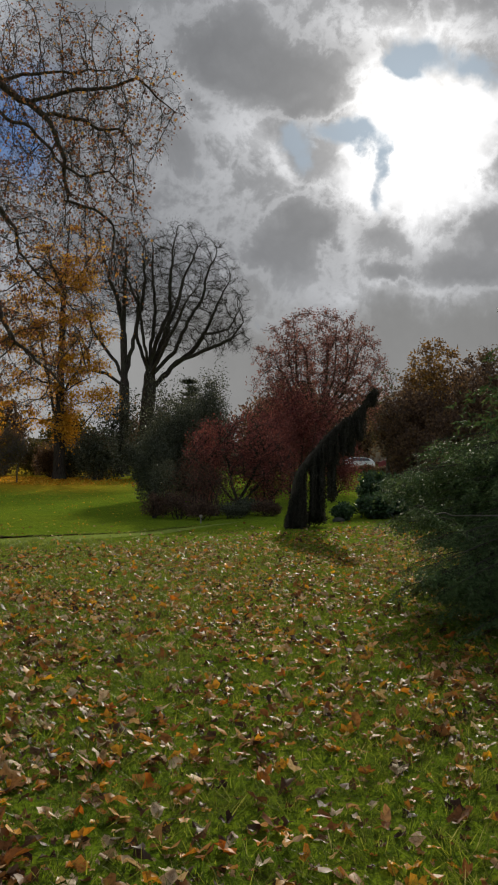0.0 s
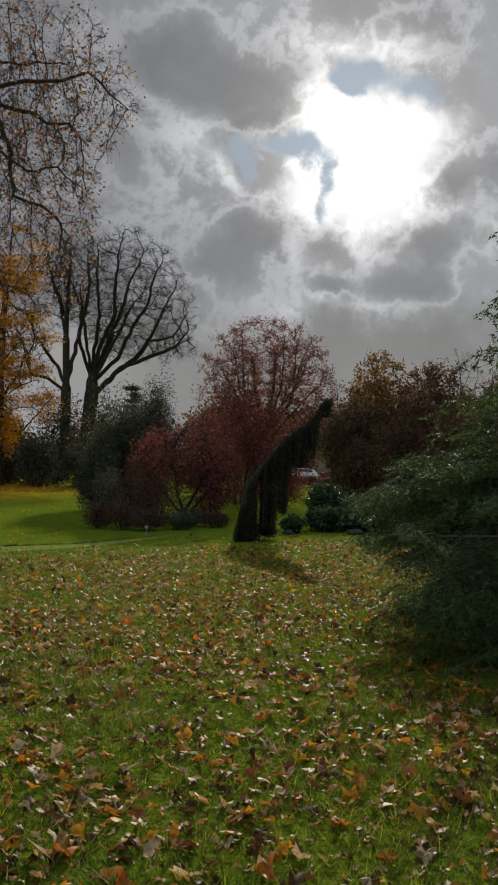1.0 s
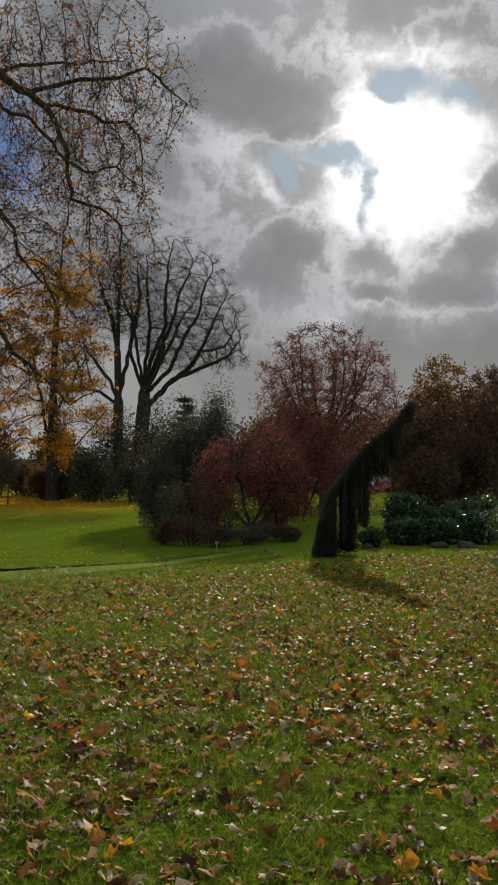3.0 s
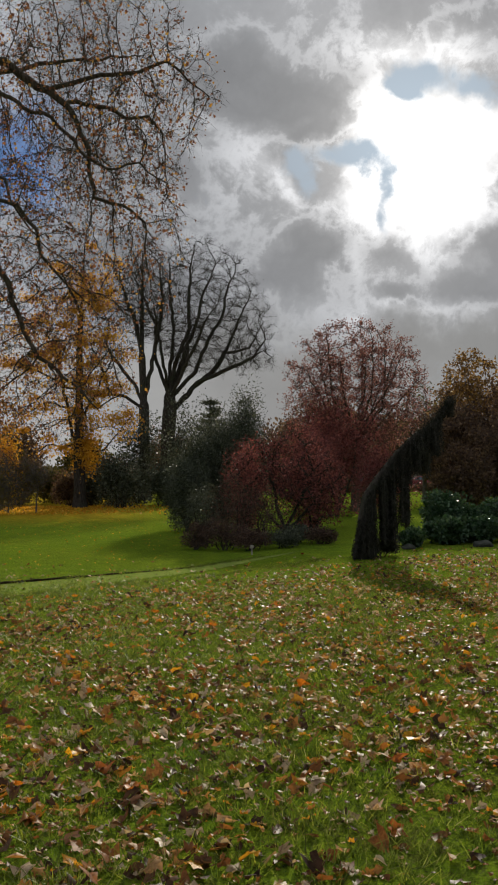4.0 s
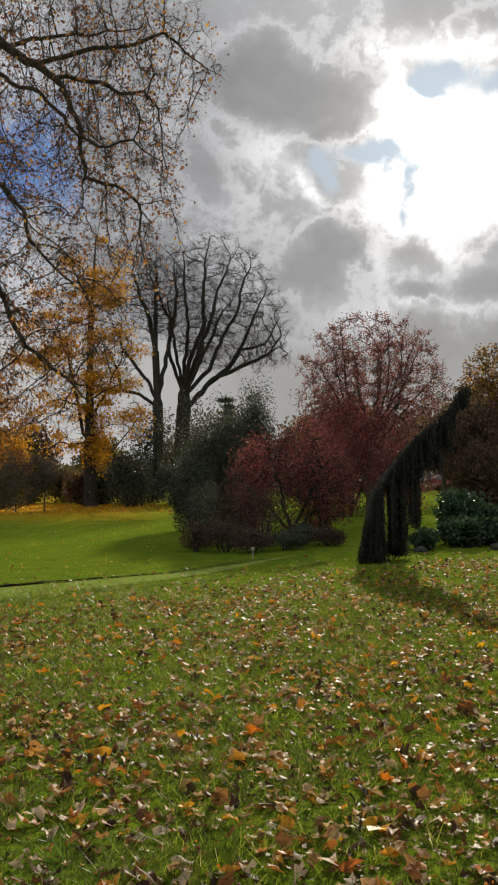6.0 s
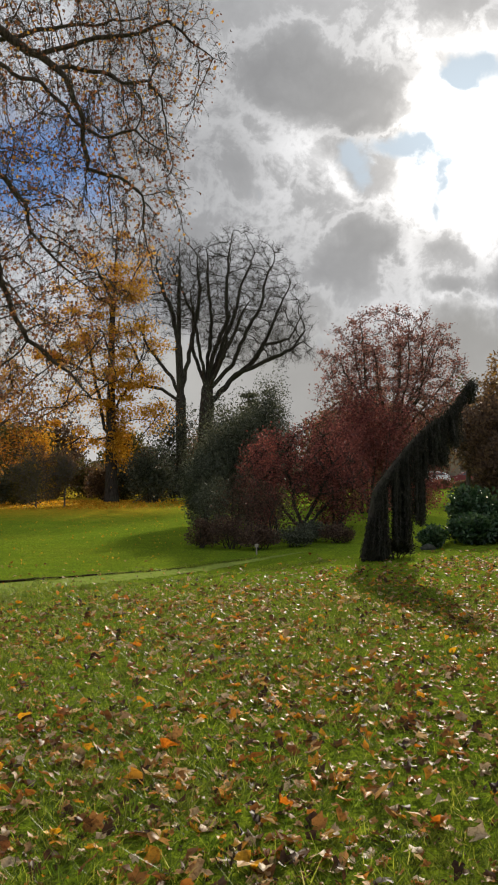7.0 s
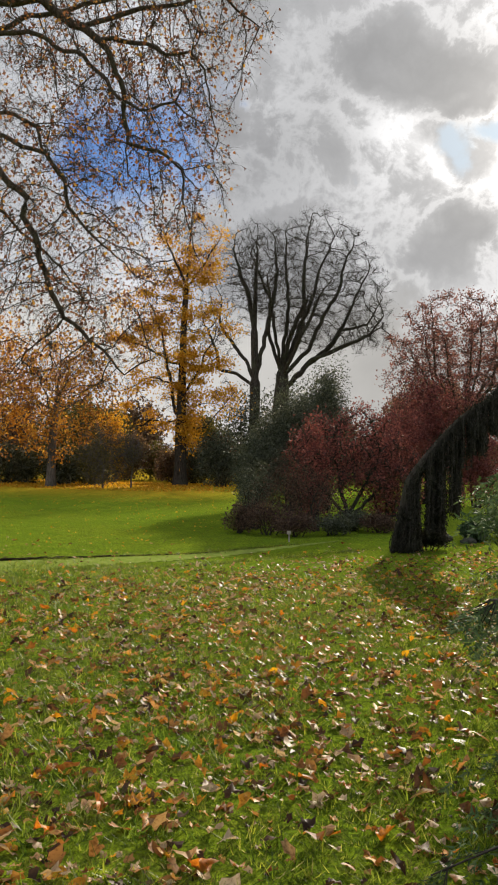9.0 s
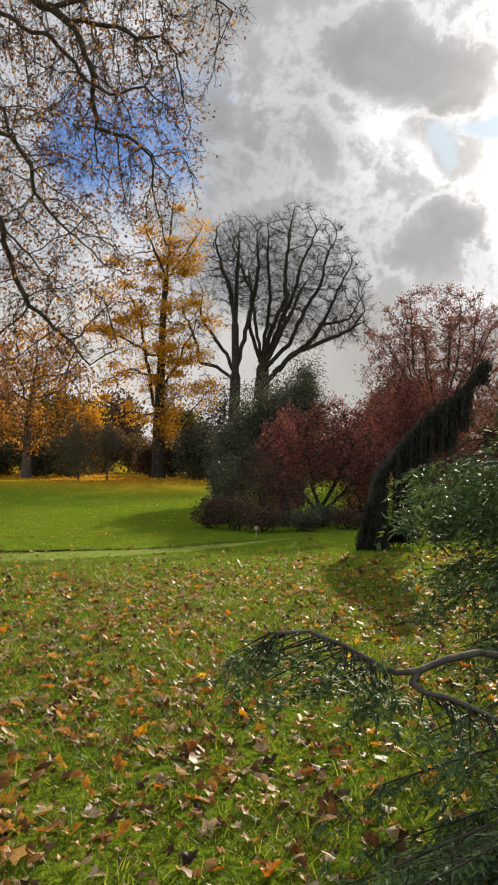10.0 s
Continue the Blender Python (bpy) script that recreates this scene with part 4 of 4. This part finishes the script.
def weeping_conifer():
    rng = np.random.default_rng(101)
    ox, oy = 1.45, 27.0
    t = thing("weeping_conifer", at(ox, oy), "leaning weeping conifer with dark hanging curtains of foliage", "conifer")
    spine = np.array([(0, 0, -0.1), (-0.02, 0, 1.0), (0.08, 0, 1.6), (0.42, 0, 2.1), (0.93, 0, 2.75), (1.36, 0, 3.18), (1.79, 0, 3.45), (2.14, 0, 3.88), (2.38, 0, 4.25)])
    q = np.linspace(0, len(spine) - 1, 60)
    fine_spine = np.stack([np.interp(q, np.arange(len(spine)), spine[:, k]) for k in range(3)], -1)
    g = Geo()
    tube(g, fine_spine, np.linspace(0.17, 0.03, 60), 8)
    part("trunk", g, BARK, t)
    strands, foliage = Geo(), [[], []]
    # each curtain: from x, to x, its foot, the number of strands, the spread at its foot
    for x0, x1, foot, count, flare in [(-0.12, 0.26, 0.0, 130, 1.8), (0.46, 0.84, 0.35, 95, 1.0), (0.98, 1.15, 0.8, 40, 1.0), (1.36, 1.72, 2.2, 62, 1.0), (1.82, 2.06, 2.7, 42, 1.0), (2.1, 2.40, 3.7, 34, 1.0), (0.2, 1.4, 1.9, 90, 1.0)]:
        for _ in range(count):
            x = rng.uniform(x0, x1)
            top = np.array((x, rng.normal() * 0.14, np.interp(x, spine[1:, 0], spine[1:, 2]) + 0.03))
            end = max(0.02, foot + abs(rng.normal()) * 0.22 * (1 if foot > 0 else 0.4))
            end = min(end, top[2] - 0.15)
            m = max(4, int((top[2] - end) / 0.12))
            w = np.linspace(0, 1, m)
            mid = (x0 + x1) / 2 - (0.07 if flare > 1 else 0)
            sway = np.cumsum(rng.normal(size=(m, 2)) * 0.008, 0)
            line = np.c_[x + (x - mid) * (flare - 1) * w - (0.12 if flare > 1 else 0) * w + sway[:, 0], top[1] * (1 + 0.5 * w) + sway[:, 1], top[2] + (end - top[2]) * w]
            tube(strands, line, np.full(m, 0.008), 3)
            n = int((top[2] - end) * 85) + 8
            f = rng.uniform(0, m - 1, n)
            foliage[0].append(np.stack([np.interp(f, np.arange(m), line[:, c]) for c in range(3)], -1) + rng.normal(size=(n, 3)) * 0.028)
    tagged(part("hanging_growth", strands, BARK, t), kind="stuff")
    n = 5200
    f = rng.uniform(12, 59, n)
    skin = np.stack([np.interp(f, np.arange(60), fine_spine[:, c]) for c in range(3)], -1) + rng.normal(size=(n, 3)) * 0.075
    pts = np.concatenate(foliage[0] + [skin])
    pts[:, 2] = np.maximum(pts[:, 2], 0.03)
    add_foliage(t, rng, pts, 0.06, NEEDLE_WEEP, "dark hanging needle foliage", along=np.array((0, 0, -1.6)), spread=0.7, slim=0.3)


weeping_conifer()

# ---- the near conifer ----


def near_conifer():
    rng = np.random.default_rng(111)
    ox, oy = 5.3, 11.8
    t = thing("spreading_conifer", at(ox, oy), "dark spreading conifer with soft drooping needle sprays", "conifer")
    g = Geo()
    tube(g, [(0, 0, -0.2), (0.05, 0, 2), (0, 0.05, 5), (0, 0, 9.2)], [0.26, 0.19, 0.11, 0.02], 10)
    part("trunk", g, BARK, t)
    spots, ways, flats, sizes, tb, tt = [], [], [], [], [], []

    def bough(line, R, c, size, thick, mat=BARK, droop=0.35, m=None, start=0.25, reach=0.5, span=1.0):
        n = len(line)
        s = np.linspace(0, 1, n)
        wood = Geo()
        tube(wood, line, np.interp(s, [0, 1], [thick, 0.0025]), 6)
        part("branch", wood, mat, t)
        for u in rng.uniform(start, 1.0, m or int(R * (15 if c > 5 else 9))):
            p = np.array([np.interp(u, s, line[:, q]) for q in range(3)])
            q = min(n - 2, int(u * (n - 1)))
            out = unit(line[q + 1] - line[q])
            side = unit(np.cross(out, (0, 0, 1)))
            L = (0.16 + reach * (1 - u) ** 0.6 * min(1, R / 2)) * rng.uniform(0.7, 1.2) * span
            d = unit(out * 0.7 + side * rng.choice((-1, 1)) * rng.uniform(0.4, 1.0) + np.array((0, 0, rng.normal() * 0.12 - 0.15)))
            tip = p + d * L + np.array((0, 0, -droop * L))
            tb.append(p), tt.append(tip)
            up = unit(np.array((0, 0, 1.0)) + rng.normal(size=3) * 0.35)
            j = max(3, int(L / (0.05 if c > 5 else 0.07)))
            w = rng.uniform(0.1, 1.0, (j, 1))
            a = p + (tip - p) * w
            lateral = unit(np.cross(d, up)) * rng.choice((-1, 1), (j, 1))
            e = unit(d * 0.7 + lateral * 0.75 + rng.normal(size=(j, 3)) * 0.22 + np.array((0, 0, -0.3 - droop)))
            ln = rng.uniform(0.07, 0.20, (j, 1)) * span
            if c > 22:
                tb.extend(a), tt.extend(a + e * ln)
            f = rng.uniform(0, 1, (j, c, 1))
            spots.append((a[:, None] + e[:, None] * ln[:, None] * f).reshape(-1, 3))
            ways.append(np.repeat(e, c, 0)), flats.append(np.repeat(up[None], j * c, 0)), sizes.append(np.full(j * c, size))
        c = 60
        f = rng.uniform(max(0.35, start), 1, c)
        spots.append(np.stack([np.interp(f, s, line[:, q]) for q in range(3)], -1))
        ways.append(np.repeat(unit(line[-1] - line[0])[None], c, 0)), flats.append(unit(rng.normal(size=(c, 3)))), sizes.append(np.full(c, size))

    zs = np.concatenate([rng.uniform(0.15, 2.2, 150), rng.uniform(2.0, 4.5, 90), rng.uniform(4.5, 9, 50)])
    rows = [(z, k * 2.39996 + rng.normal() * 0.15, np.interp(z, [0.3, 0.7, 1.1, 1.7, 2.0, 2.5, 3.6, 4.5, 9.2], [2.6, 2.9, 3.3, 3.4, 3.1, 2.7, 2.0, 1.8, 0.25]) * rng.uniform(0.8, 1.05)) for k, z in enumerate(zs)]
    rows = [(z, th, R, 6, 0.052) if math.cos(th - 3.6) > 0.25 and z < 2.4 else (z, th, R, 4 if math.cos(th - 3.75) > -0.3 else 2, 0.085) for z, th, R in rows]
    # the longest low boughs, which reach out over the lawn
    rows += [(rng.uniform(0.35, 1.15), math.atan2(-2.7, -3.3) + rng.normal() * 0.10, rng.uniform(3.6, 4.15), 23, 0.028) for _ in range(11)]
    rows += [(rng.uniform(0.95, 1.9), math.atan2(0.2, -3.1) + rng.normal() * 0.3, rng.uniform(3.0, 3.45), 11, 0.038) for _ in range(30)]
    rows += [(rng.uniform(0.3, 0.95), math.atan2(-2.2, -3.2) + rng.normal() * 0.10, rng.uniform(3.2, 3.7), 20, 0.032) for _ in range(9)]
    rows += [(rng.uniform(0.2, 0.9), math.atan2(-3.2, -3.35) + rng.normal() * 0.13, rng.uniform(3.5, 4.75), 16, 0.029) for _ in range(24)]
    for z, th, R, c, size in rows:
        out = np.array((math.cos(th), math.sin(th), 0))
        n = 14
        s = np.linspace(0, 1, n)
        line = np.c_[out[0] * R * s, out[1] * R * s, z + 0.32 * R * (s * 0.55 - 0.62 * s * s)]
        line += np.cumsum(rng.normal(size=(n, 3)) * 0.014, 0)
        line[:, 2] = np.maximum(line[:, 2], 0.12)
        bough(line, R, c, size, 0.006 + 0.0035 * R)
    # one crooked bough with pale bark, whose tip hangs far out
    bough(np.array([(0.0, 0.0, 1.2), (-1.6, -1.5, 1.2), (-3.28, -2.96, 1.22), (-3.37, -3.10, 1.25), (-3.44, -3.20, 1.25), (-3.49, -3.27, 1.24), (-3.53, -3.30, 1.24), (-3.56, -3.34, 1.26), (-3.62, -3.40, 1.30), (-3.67, -3.47, 1.33), (-3.73, -3.51, 1.33)]), 2.0, 18, 0.016, 0.010, BARK_GREY, 0.45, 46, 0.62, 0.11, 0.6)
    bough(np.array([(-3.49, -3.27, 1.24), (-3.50, -3.28, 1.22), (-3.48, -3.30, 1.21), (-3.43, -3.34, 1.21), (-3.39, -3.37, 1.20), (-3.35, -3.40, 1.19)]), 1.0, 18, 0.016, 0.008, BARK_GREY, 0.4, 18, 0.3, 0.08, 0.55)
    g = Geo()
    spikes(g, np.array(tb), np.array(tt), 0.0025)
    tagged(part("branchwork", g, BARK, t), kind="stuff")
    pts = np.concatenate(spots)
    g = Geo()
    needles(g, rng, pts, np.concatenate(ways), np.concatenate(flats), np.concatenate(sizes))
    part("foliage", g, NEEDLE, t, "dark green soft needles")


near_conifer()

# ---- grass and fallen leaves ----


def scatter_lawn(rng, n, y0, y1, power=1.0):
    y = y0 + (y1 - y0) * rng.uniform(0, 1, n) ** power
    left, right = -2.6 - (y - 3) * 0.37, 2.6 + (y - 3) * 0.40
    x = left + (right - left) * rng.uniform(0, 1, n) + rng.normal(size=n) * 1.5
    y = y + rng.normal(size=n) * 1.2
    return x, y


def grass_blades():
    rng = np.random.default_rng(201)
    m = 48000
    cx, cy = scatter_lawn(rng, m, 2.4, 22, 0.95)
    cx, cy = np.r_[cx, rng.normal(size=5000) * 6], np.r_[cy, rng.normal(size=5000) * 6 + 8]
    q = rng.uniform(0, 0.92, 2600)
    off = rng.choice((-1.7, 0.5), 2600) + rng.normal(size=2600) * 0.14
    cx, cy = np.r_[cx, -13.9 + 14.2 * q - 0.783 * off], np.r_[cy, 12.1 + 17.85 * q + 0.623 * off]
    m = len(cx)
    tall = rng.gamma(3.0, 0.33, m) * (0.75 + 0.35 * np.sin(cx * 3.1 + np.sin(cy * 2.3) * 2) * np.sin(cy * 2.7 + cx))
    who = np.repeat(np.arange(m), 9)
    n = len(who)
    out = rng.normal(size=(n, 2))
    wide = 0.022 + 0.0008 * cy[who]
    x, y = cx[who] + out[:, 0] * wide, cy[who] + out[:, 1] * wide
    h = np.clip(rng.uniform(0.026, 0.072, n) * tall[who], 0.010, 0.12)
    th, lean = rng.uniform(0, 2 * np.pi, n), out * 0.6 + rng.normal(size=(n, 2)) * 0.55
    w = 0.0020 + 0.00015 * y
    base = np.c_[x, y, ground_z(x, y)]
    s = np.c_[np.cos(th), np.sin(th), np.zeros(n)] * w[:, None]
    tip = base + np.c_[lean * h[:, None], h]
    v = np.stack([base - s, base + s, tip], 1).reshape(-1, 3)
    g = Geo()
    g.block(v, np.arange(n * 3).reshape(-1, 3))
    ob = new("grass", g.mesh("grass", GRASS))
    tagged(ob, "short damp green lawn grass blades", "grass", kind="stuff")


def leaf_shape(rng, fine_mesh=True):
    """A lobed leaf, one unit across, curled and crumpled."""
    k = 11
    th = np.linspace(-2.7, 2.7, k)
    rad = np.array((0.28, 0.40, 0.32, 0.47, 0.36, 0.55, 0.36, 0.47, 0.32, 0.40, 0.28))
    rad = rad * rng.uniform(0.85, 1.12, k)
    th = th + rng.normal(size=k) * 0.06
    p = np.c_[rad * np.sin(th), rad * np.cos(th), np.zeros(k)]
    p = np.concatenate([[(0, -0.02, 0)], p])
    bend, twist = rng.uniform(0.0, 0.7), rng.normal() * 0.4
    allp = np.concatenate([p, p[1:] * 0.5]) if fine_mesh else p
    allp[:, 2] = bend * allp[:, 0] ** 2 + rng.normal() * 0.4 * allp[:, 1] ** 2 + twist * allp[:, 0] * allp[:, 1] + 0.08 * rng.normal(size=len(allp))
    a = rng.uniform(0, np.pi)
    across = allp[:, 0] * np.cos(a) + allp[:, 1] * np.sin(a) + rng.normal() * 0.1
    allp[:, 2] += rng.uniform(0.0, 0.4) * np.abs(across)
    allp[:, :2] -= np.outer(across * rng.uniform(0.1, 0.5), (np.cos(a), np.sin(a)))
    if fine_mesh:
        f = [(0, 1 + k + i, 2 + k + i) for i in range(k - 1)]
        f += [(1 + i, 2 + i, 2 + k + i) for i in range(k - 1)] + [(1 + i, 2 + k + i, 1 + k + i) for i in range(k - 1)]
    else:
        f = [(0, 1 + i, 2 + i) for i in range(k - 1)]
    allp[:, 2] -= np.percentile(allp[:, 2], 20)
    return allp, np.array(f)


def turned(rng, p, n, size, x, y, lift, tilt=0.22):
    a = rng.uniform(0, 2 * np.pi, n)
    tx, ty = rng.normal(size=n) * tilt, rng.normal(size=n) * tilt
    q = p[None] * size[:, None, None]
    c, s = np.cos(a)[:, None], np.sin(a)[:, None]
    X, Y = q[..., 0] * c - q[..., 1] * s, q[..., 0] * s + q[..., 1] * c
    Z = q[..., 2] + X * tx[:, None] + Y * ty[:, None]
    Z = Z - np.minimum(Z.min(1, keepdims=True) + 0.01, 0)
    return np.stack([X + x[:, None], Y + y[:, None], Z + (ground_z(x, y) + lift)[:, None]], -1)


def clear_of_path(x, y):
    """How thick the litter lies: thin by the path and beyond it."""
    d = 0.783 * (x + 13.9) - 0.623 * (y - 12.1)
    return np.interp(d, [-1, 1.6, 2.6, 5.5], [0.05, 0.06, 0.25, 1.0])


def litter():
    rng = np.random.default_rng(211)
    g = Geo()
    for _ in range(26):
        p, f = leaf_shape(rng, False)
        n = 2500
        x, y = scatter_lawn(rng, n, 1.0, 27, 0.9)
        m = 1400
        x, y = np.r_[x, rng.uniform(-16, 12, m)], np.r_[y, rng.uniform(-8, 29, m)]
        n = n + m
        drift = 0.5 + 0.5 * np.sin(x * 1.3 + 1.7 * np.sin(y * 0.6)) * np.sin(y * 1.1 + x * 0.4)
        keep = rng.uniform(size=n) < (0.30 + 0.70 * drift) * clear_of_path(x, y)
        x, y = x[keep], y[keep]
        n = len(x)
        v = turned(rng, p, n, (0.032 + 0.115 * rng.uniform(size=n) ** 2.1), x, y, rng.uniform(-0.004, 0.026, n), 0.28)
        m = len(p)
        g.block(v.reshape(-1, 3), (np.arange(n)[:, None, None] * m + f[None]).reshape(-1, 3))
    ob = new("fallen_leaves", g.mesh("fallen_leaves", LITTER))
    tagged(ob, "scattered dry brown fallen leaves lying on the grass", "fallen leaves", kind="stuff")


grass_blades()
litter()
bright = np.random.default_rng(221)
shapes = []
for k in range(6):
    p, f = leaf_shape(bright)
    g = Geo()
    g.block(p, f)
    shapes.append(g.mesh("fallen_leaf", LEAF_ORANGE))
for k in range(270):
    x, y = scatter_lawn(bright, 1, 3.0, 19.5, 0.8)
    ob = new("fallen_leaf", shapes[k % 6])
    s = bright.uniform(0.10, 0.19)
    ob.matrix_world = pose(x[0], y[0], float(ground_z(x[0], y[0])) + 0.03, bright.normal() * 22, bright.normal() * 22, bright.uniform(0, 360)) @ Matrix.Diagonal((s, s, s, 1))
    tagged(ob, "bright orange fallen leaf lying on the grass", "fallen leaf", "bright fallen leaves on the lawn")



def golden_carpet():
    """Small golden leaves strewn under the tall golden tree."""
    rng = np.random.default_rng(231)
    g = Geo()
    n, m = 9000, 900
    x, y = rng.normal(size=n) * 7.5 - 21, 59 + 15 * rng.uniform(0, 1, n) ** 0.7
    u, v = rng.uniform(-20, -4, m), rng.uniform(27, 56, m)
    leaves(g, rng, np.c_[u, v, ground_z(u, v) + 0.015], 0.05, np.array((0, 0, 0.15)), 1.0, 0.9, 0.1)
    leaves(g, rng, np.c_[x, y, ground_z(x, y) + 0.008], 0.12, np.array((0, 0, 0.15)), 1.0, 0.9, 0.1)
    tagged(new("golden_leaf_carpet", g.mesh("golden_leaf_carpet", LEAF_GOLD)), "golden leaves strewn on the far lawn under the tree", "fallen leaves", kind="stuff")


golden_carpet()

# ---- small things in the beds and beyond ----


def box(geo, x0, x1, y0, y1, z0, z1):
    v = [(x, y, z) for z in (z0, z1) for y in (y0, y1) for x in (x0, x1)]
    geo.block(v, [(0, 2, 3, 1), (4, 5, 7, 6), (0, 1, 5, 4), (1, 3, 7, 5), (3, 2, 6, 7), (2, 0, 4, 6)])


def stake(x, y):
    t = thing("label_stake", at(x, y), "short pale wooden label stake at the bed's edge", "stake")
    g = Geo()
    tube(g, [(0, 0, -0.1), (0, 0, 0.26)], [0.022, 0.020], 6)
    part("post", g, WOOD, t)
    g = Geo()
    box(g, -0.05, 0.05, -0.035, -0.022, 0.2, 0.29)
    part("plate", g, WOOD, t, smooth=False)


stake(-1.55, 29.6)


def rock(x, y, size, seed):
    rng = np.random.default_rng(seed)
    bm = bmesh.new()
    bmesh.ops.create_icosphere(bm, subdivisions=3, radius=1.0)
    off = rng.uniform(0, 50)
    for v in bm.verts:
        v.co *= 1 + 0.35 * noise.noise(v.co * 1.3 + Vector((off, 0, 0))) + 0.08 * noise.noise(v.co * 4)
        v.co = Vector((v.co.x * size, v.co.y * size * 0.8, v.co.z * size * 0.5 + size * 0.15))
    me = bpy.data.meshes.new("rock")
    bm.to_mesh(me), bm.free()
    me.materials.append(STONE)
    for p in me.polygons:
        p.use_smooth = True
    ob = new("rock", me)
    ob.location = at(x, y)
    tagged(ob, "grey mossy stone edging the laurel bed", "rock", "stones along the bed")


for k, (x, y, size) in enumerate([(3.0, 29.4, 0.2), (5.2, 29.6, 0.28), (6.1, 29.8, 0.3), (2.4, 30.0, 0.25)]):
    rock(x, y, size, 300 + k)


def car(x, y, turn, body_mat, label):
    """A parked hatchback seen across the garden."""
    t = thing("parked_car", at(x, y), label, "car", "parked cars")
    t.rotation_euler = (0, 0, radians(turn))
    side = [(-2.05, 0.35), (-2.1, 0.75), (-1.95, 0.95), (-1.5, 1.02), (-0.75, 1.42), (0.7, 1.48), (1.55, 1.30), (1.95, 0.95), (2.05, 0.6), (2.0, 0.35)]
    g = Geo()
    n = len(side)
    v = [(x_, -0.84 + (0.14 if z_ > 1.2 else 0), z_) for x_, z_ in side] + [(x_, 0.84 - (0.14 if z_ > 1.2 else 0), z_) for x_, z_ in side]
    g.block(v, [(i, (i + 1) % n, n + (i + 1) % n, n + i) for i in range(n)])
    for o in (0, n):
        g.block(v[o:o + n], [(0, 1, 2, 9), (2, 3, 7, 8), (2, 8, 9, 9), (3, 4, 6, 7), (4, 5, 6, 6)][0:1] + [(2, 3, 7, 8)] + [(3, 4, 6, 7)])
        g.block(v[o:o + n], [(2, 8, 9), (4, 5, 6)])
    part("body", g, body_mat, t, smooth=False)
    for s in (-1, 1):
        g = Geo()
        y_ = s * 0.80
        g.block([(-1.25, y_ + s * 0.05, 1.02), (1.5, y_ + s * 0.05, 1.05), (1.2, y_ - s * 0.07, 1.36), (-0.65, y_ - s * 0.07, 1.36)], [(0, 1, 2, 3)])
        part("side_window", g, GLASS, t, smooth=False)
        for x_ in (-1.3, 1.25):
            g = Geo()
            tube(g, [(x_, s * 0.66, 0.31), (x_, s * 0.87, 0.31)], [0.31, 0.31], 16)
            w = part("wheel", g, RUBBER, t)
            g = Geo()
            tube(g, [(x_, s * 0.80, 0.31), (x_, s * 0.875, 0.31), (x_, s * 0.88, 0.31)], [0.19, 0.19, 0.01], 12)
            part("rim", g, ROOF, w)


car(12.6, 104, 8, PAINT, "small white hatchback parked beyond the garden")
car(8.6, 104.3, 6, PAINT_DARK, "dark grey hatchback parked beside the white car")
car(17.2, 105, 4, PAINT_RED, "dark red hatchback parked beside the white car")


def house(x, y):
    t = thing("distant_house", at(x, y), "low pale house with a light roof on the far slope", "house")
    g = Geo()
    box(g, -7, 7, -4, 4, -1, 4.6)
    part("wall", g, WALLS, t, smooth=False)
    g = Geo()
    g.block([(-7.5, -4.6, 4.6), (7.5, -4.6, 4.6), (7.5, 4.6, 4.6), (-7.5, 4.6, 4.6), (-7.2, 0, 7.4), (7.2, 0, 7.4)], [(0, 1, 5, 4), (2, 3, 4, 5)])
    g.block([(-7.5, -4.6, 4.6), (-7.5, 4.6, 4.6), (-7.2, 0, 7.4), (7.5, -4.6, 4.6), (7.5, 4.6, 4.6), (7.2, 0, 7.4)], [(1, 0, 2), (3, 4, 5)])
    part("roof", g, ROOF, t, smooth=False)
    for k in range(4):
        g = Geo()
        box(g, -5.6 + 3.2 * k, -4.2 + 3.2 * k, -4.04, -4.002, 1.6, 3.2)
        part("window", g, GLASS, t, smooth=False)


house(-57.0, 200)

# ---- far distance ----


def far_hill():
    g = Geo()
    k = 160
    a = np.linspace(-0.75, 0.75, k)
    z = np.array([19 + 5 * noise.noise((q * 5, 1.0, 0)) + 1.2 * noise.noise((q * 60, 2.0, 0)) for q in a])
    rows = [np.c_[340 * np.sin(a), 340 * np.cos(a), np.full(k, 1.0)], np.c_[370 * np.sin(a), 370 * np.cos(a), z], np.c_[480 * np.sin(a), 480 * np.cos(a), z * 0.9], np.c_[520 * np.sin(a), 520 * np.cos(a), np.full(k, 1.0)]]
    v = np.concatenate(rows)
    i = np.arange(k - 1)
    for q in range(3):
        g.block(v[q * k:(q + 2) * k], np.stack([i, i + 1, i + 1 + k, i + k], -1))
    tagged(new("backdrop_hill", g.mesh("backdrop_hill", HILL)), "low wooded hill in the distance", "hill", kind="structure")


far_hill()
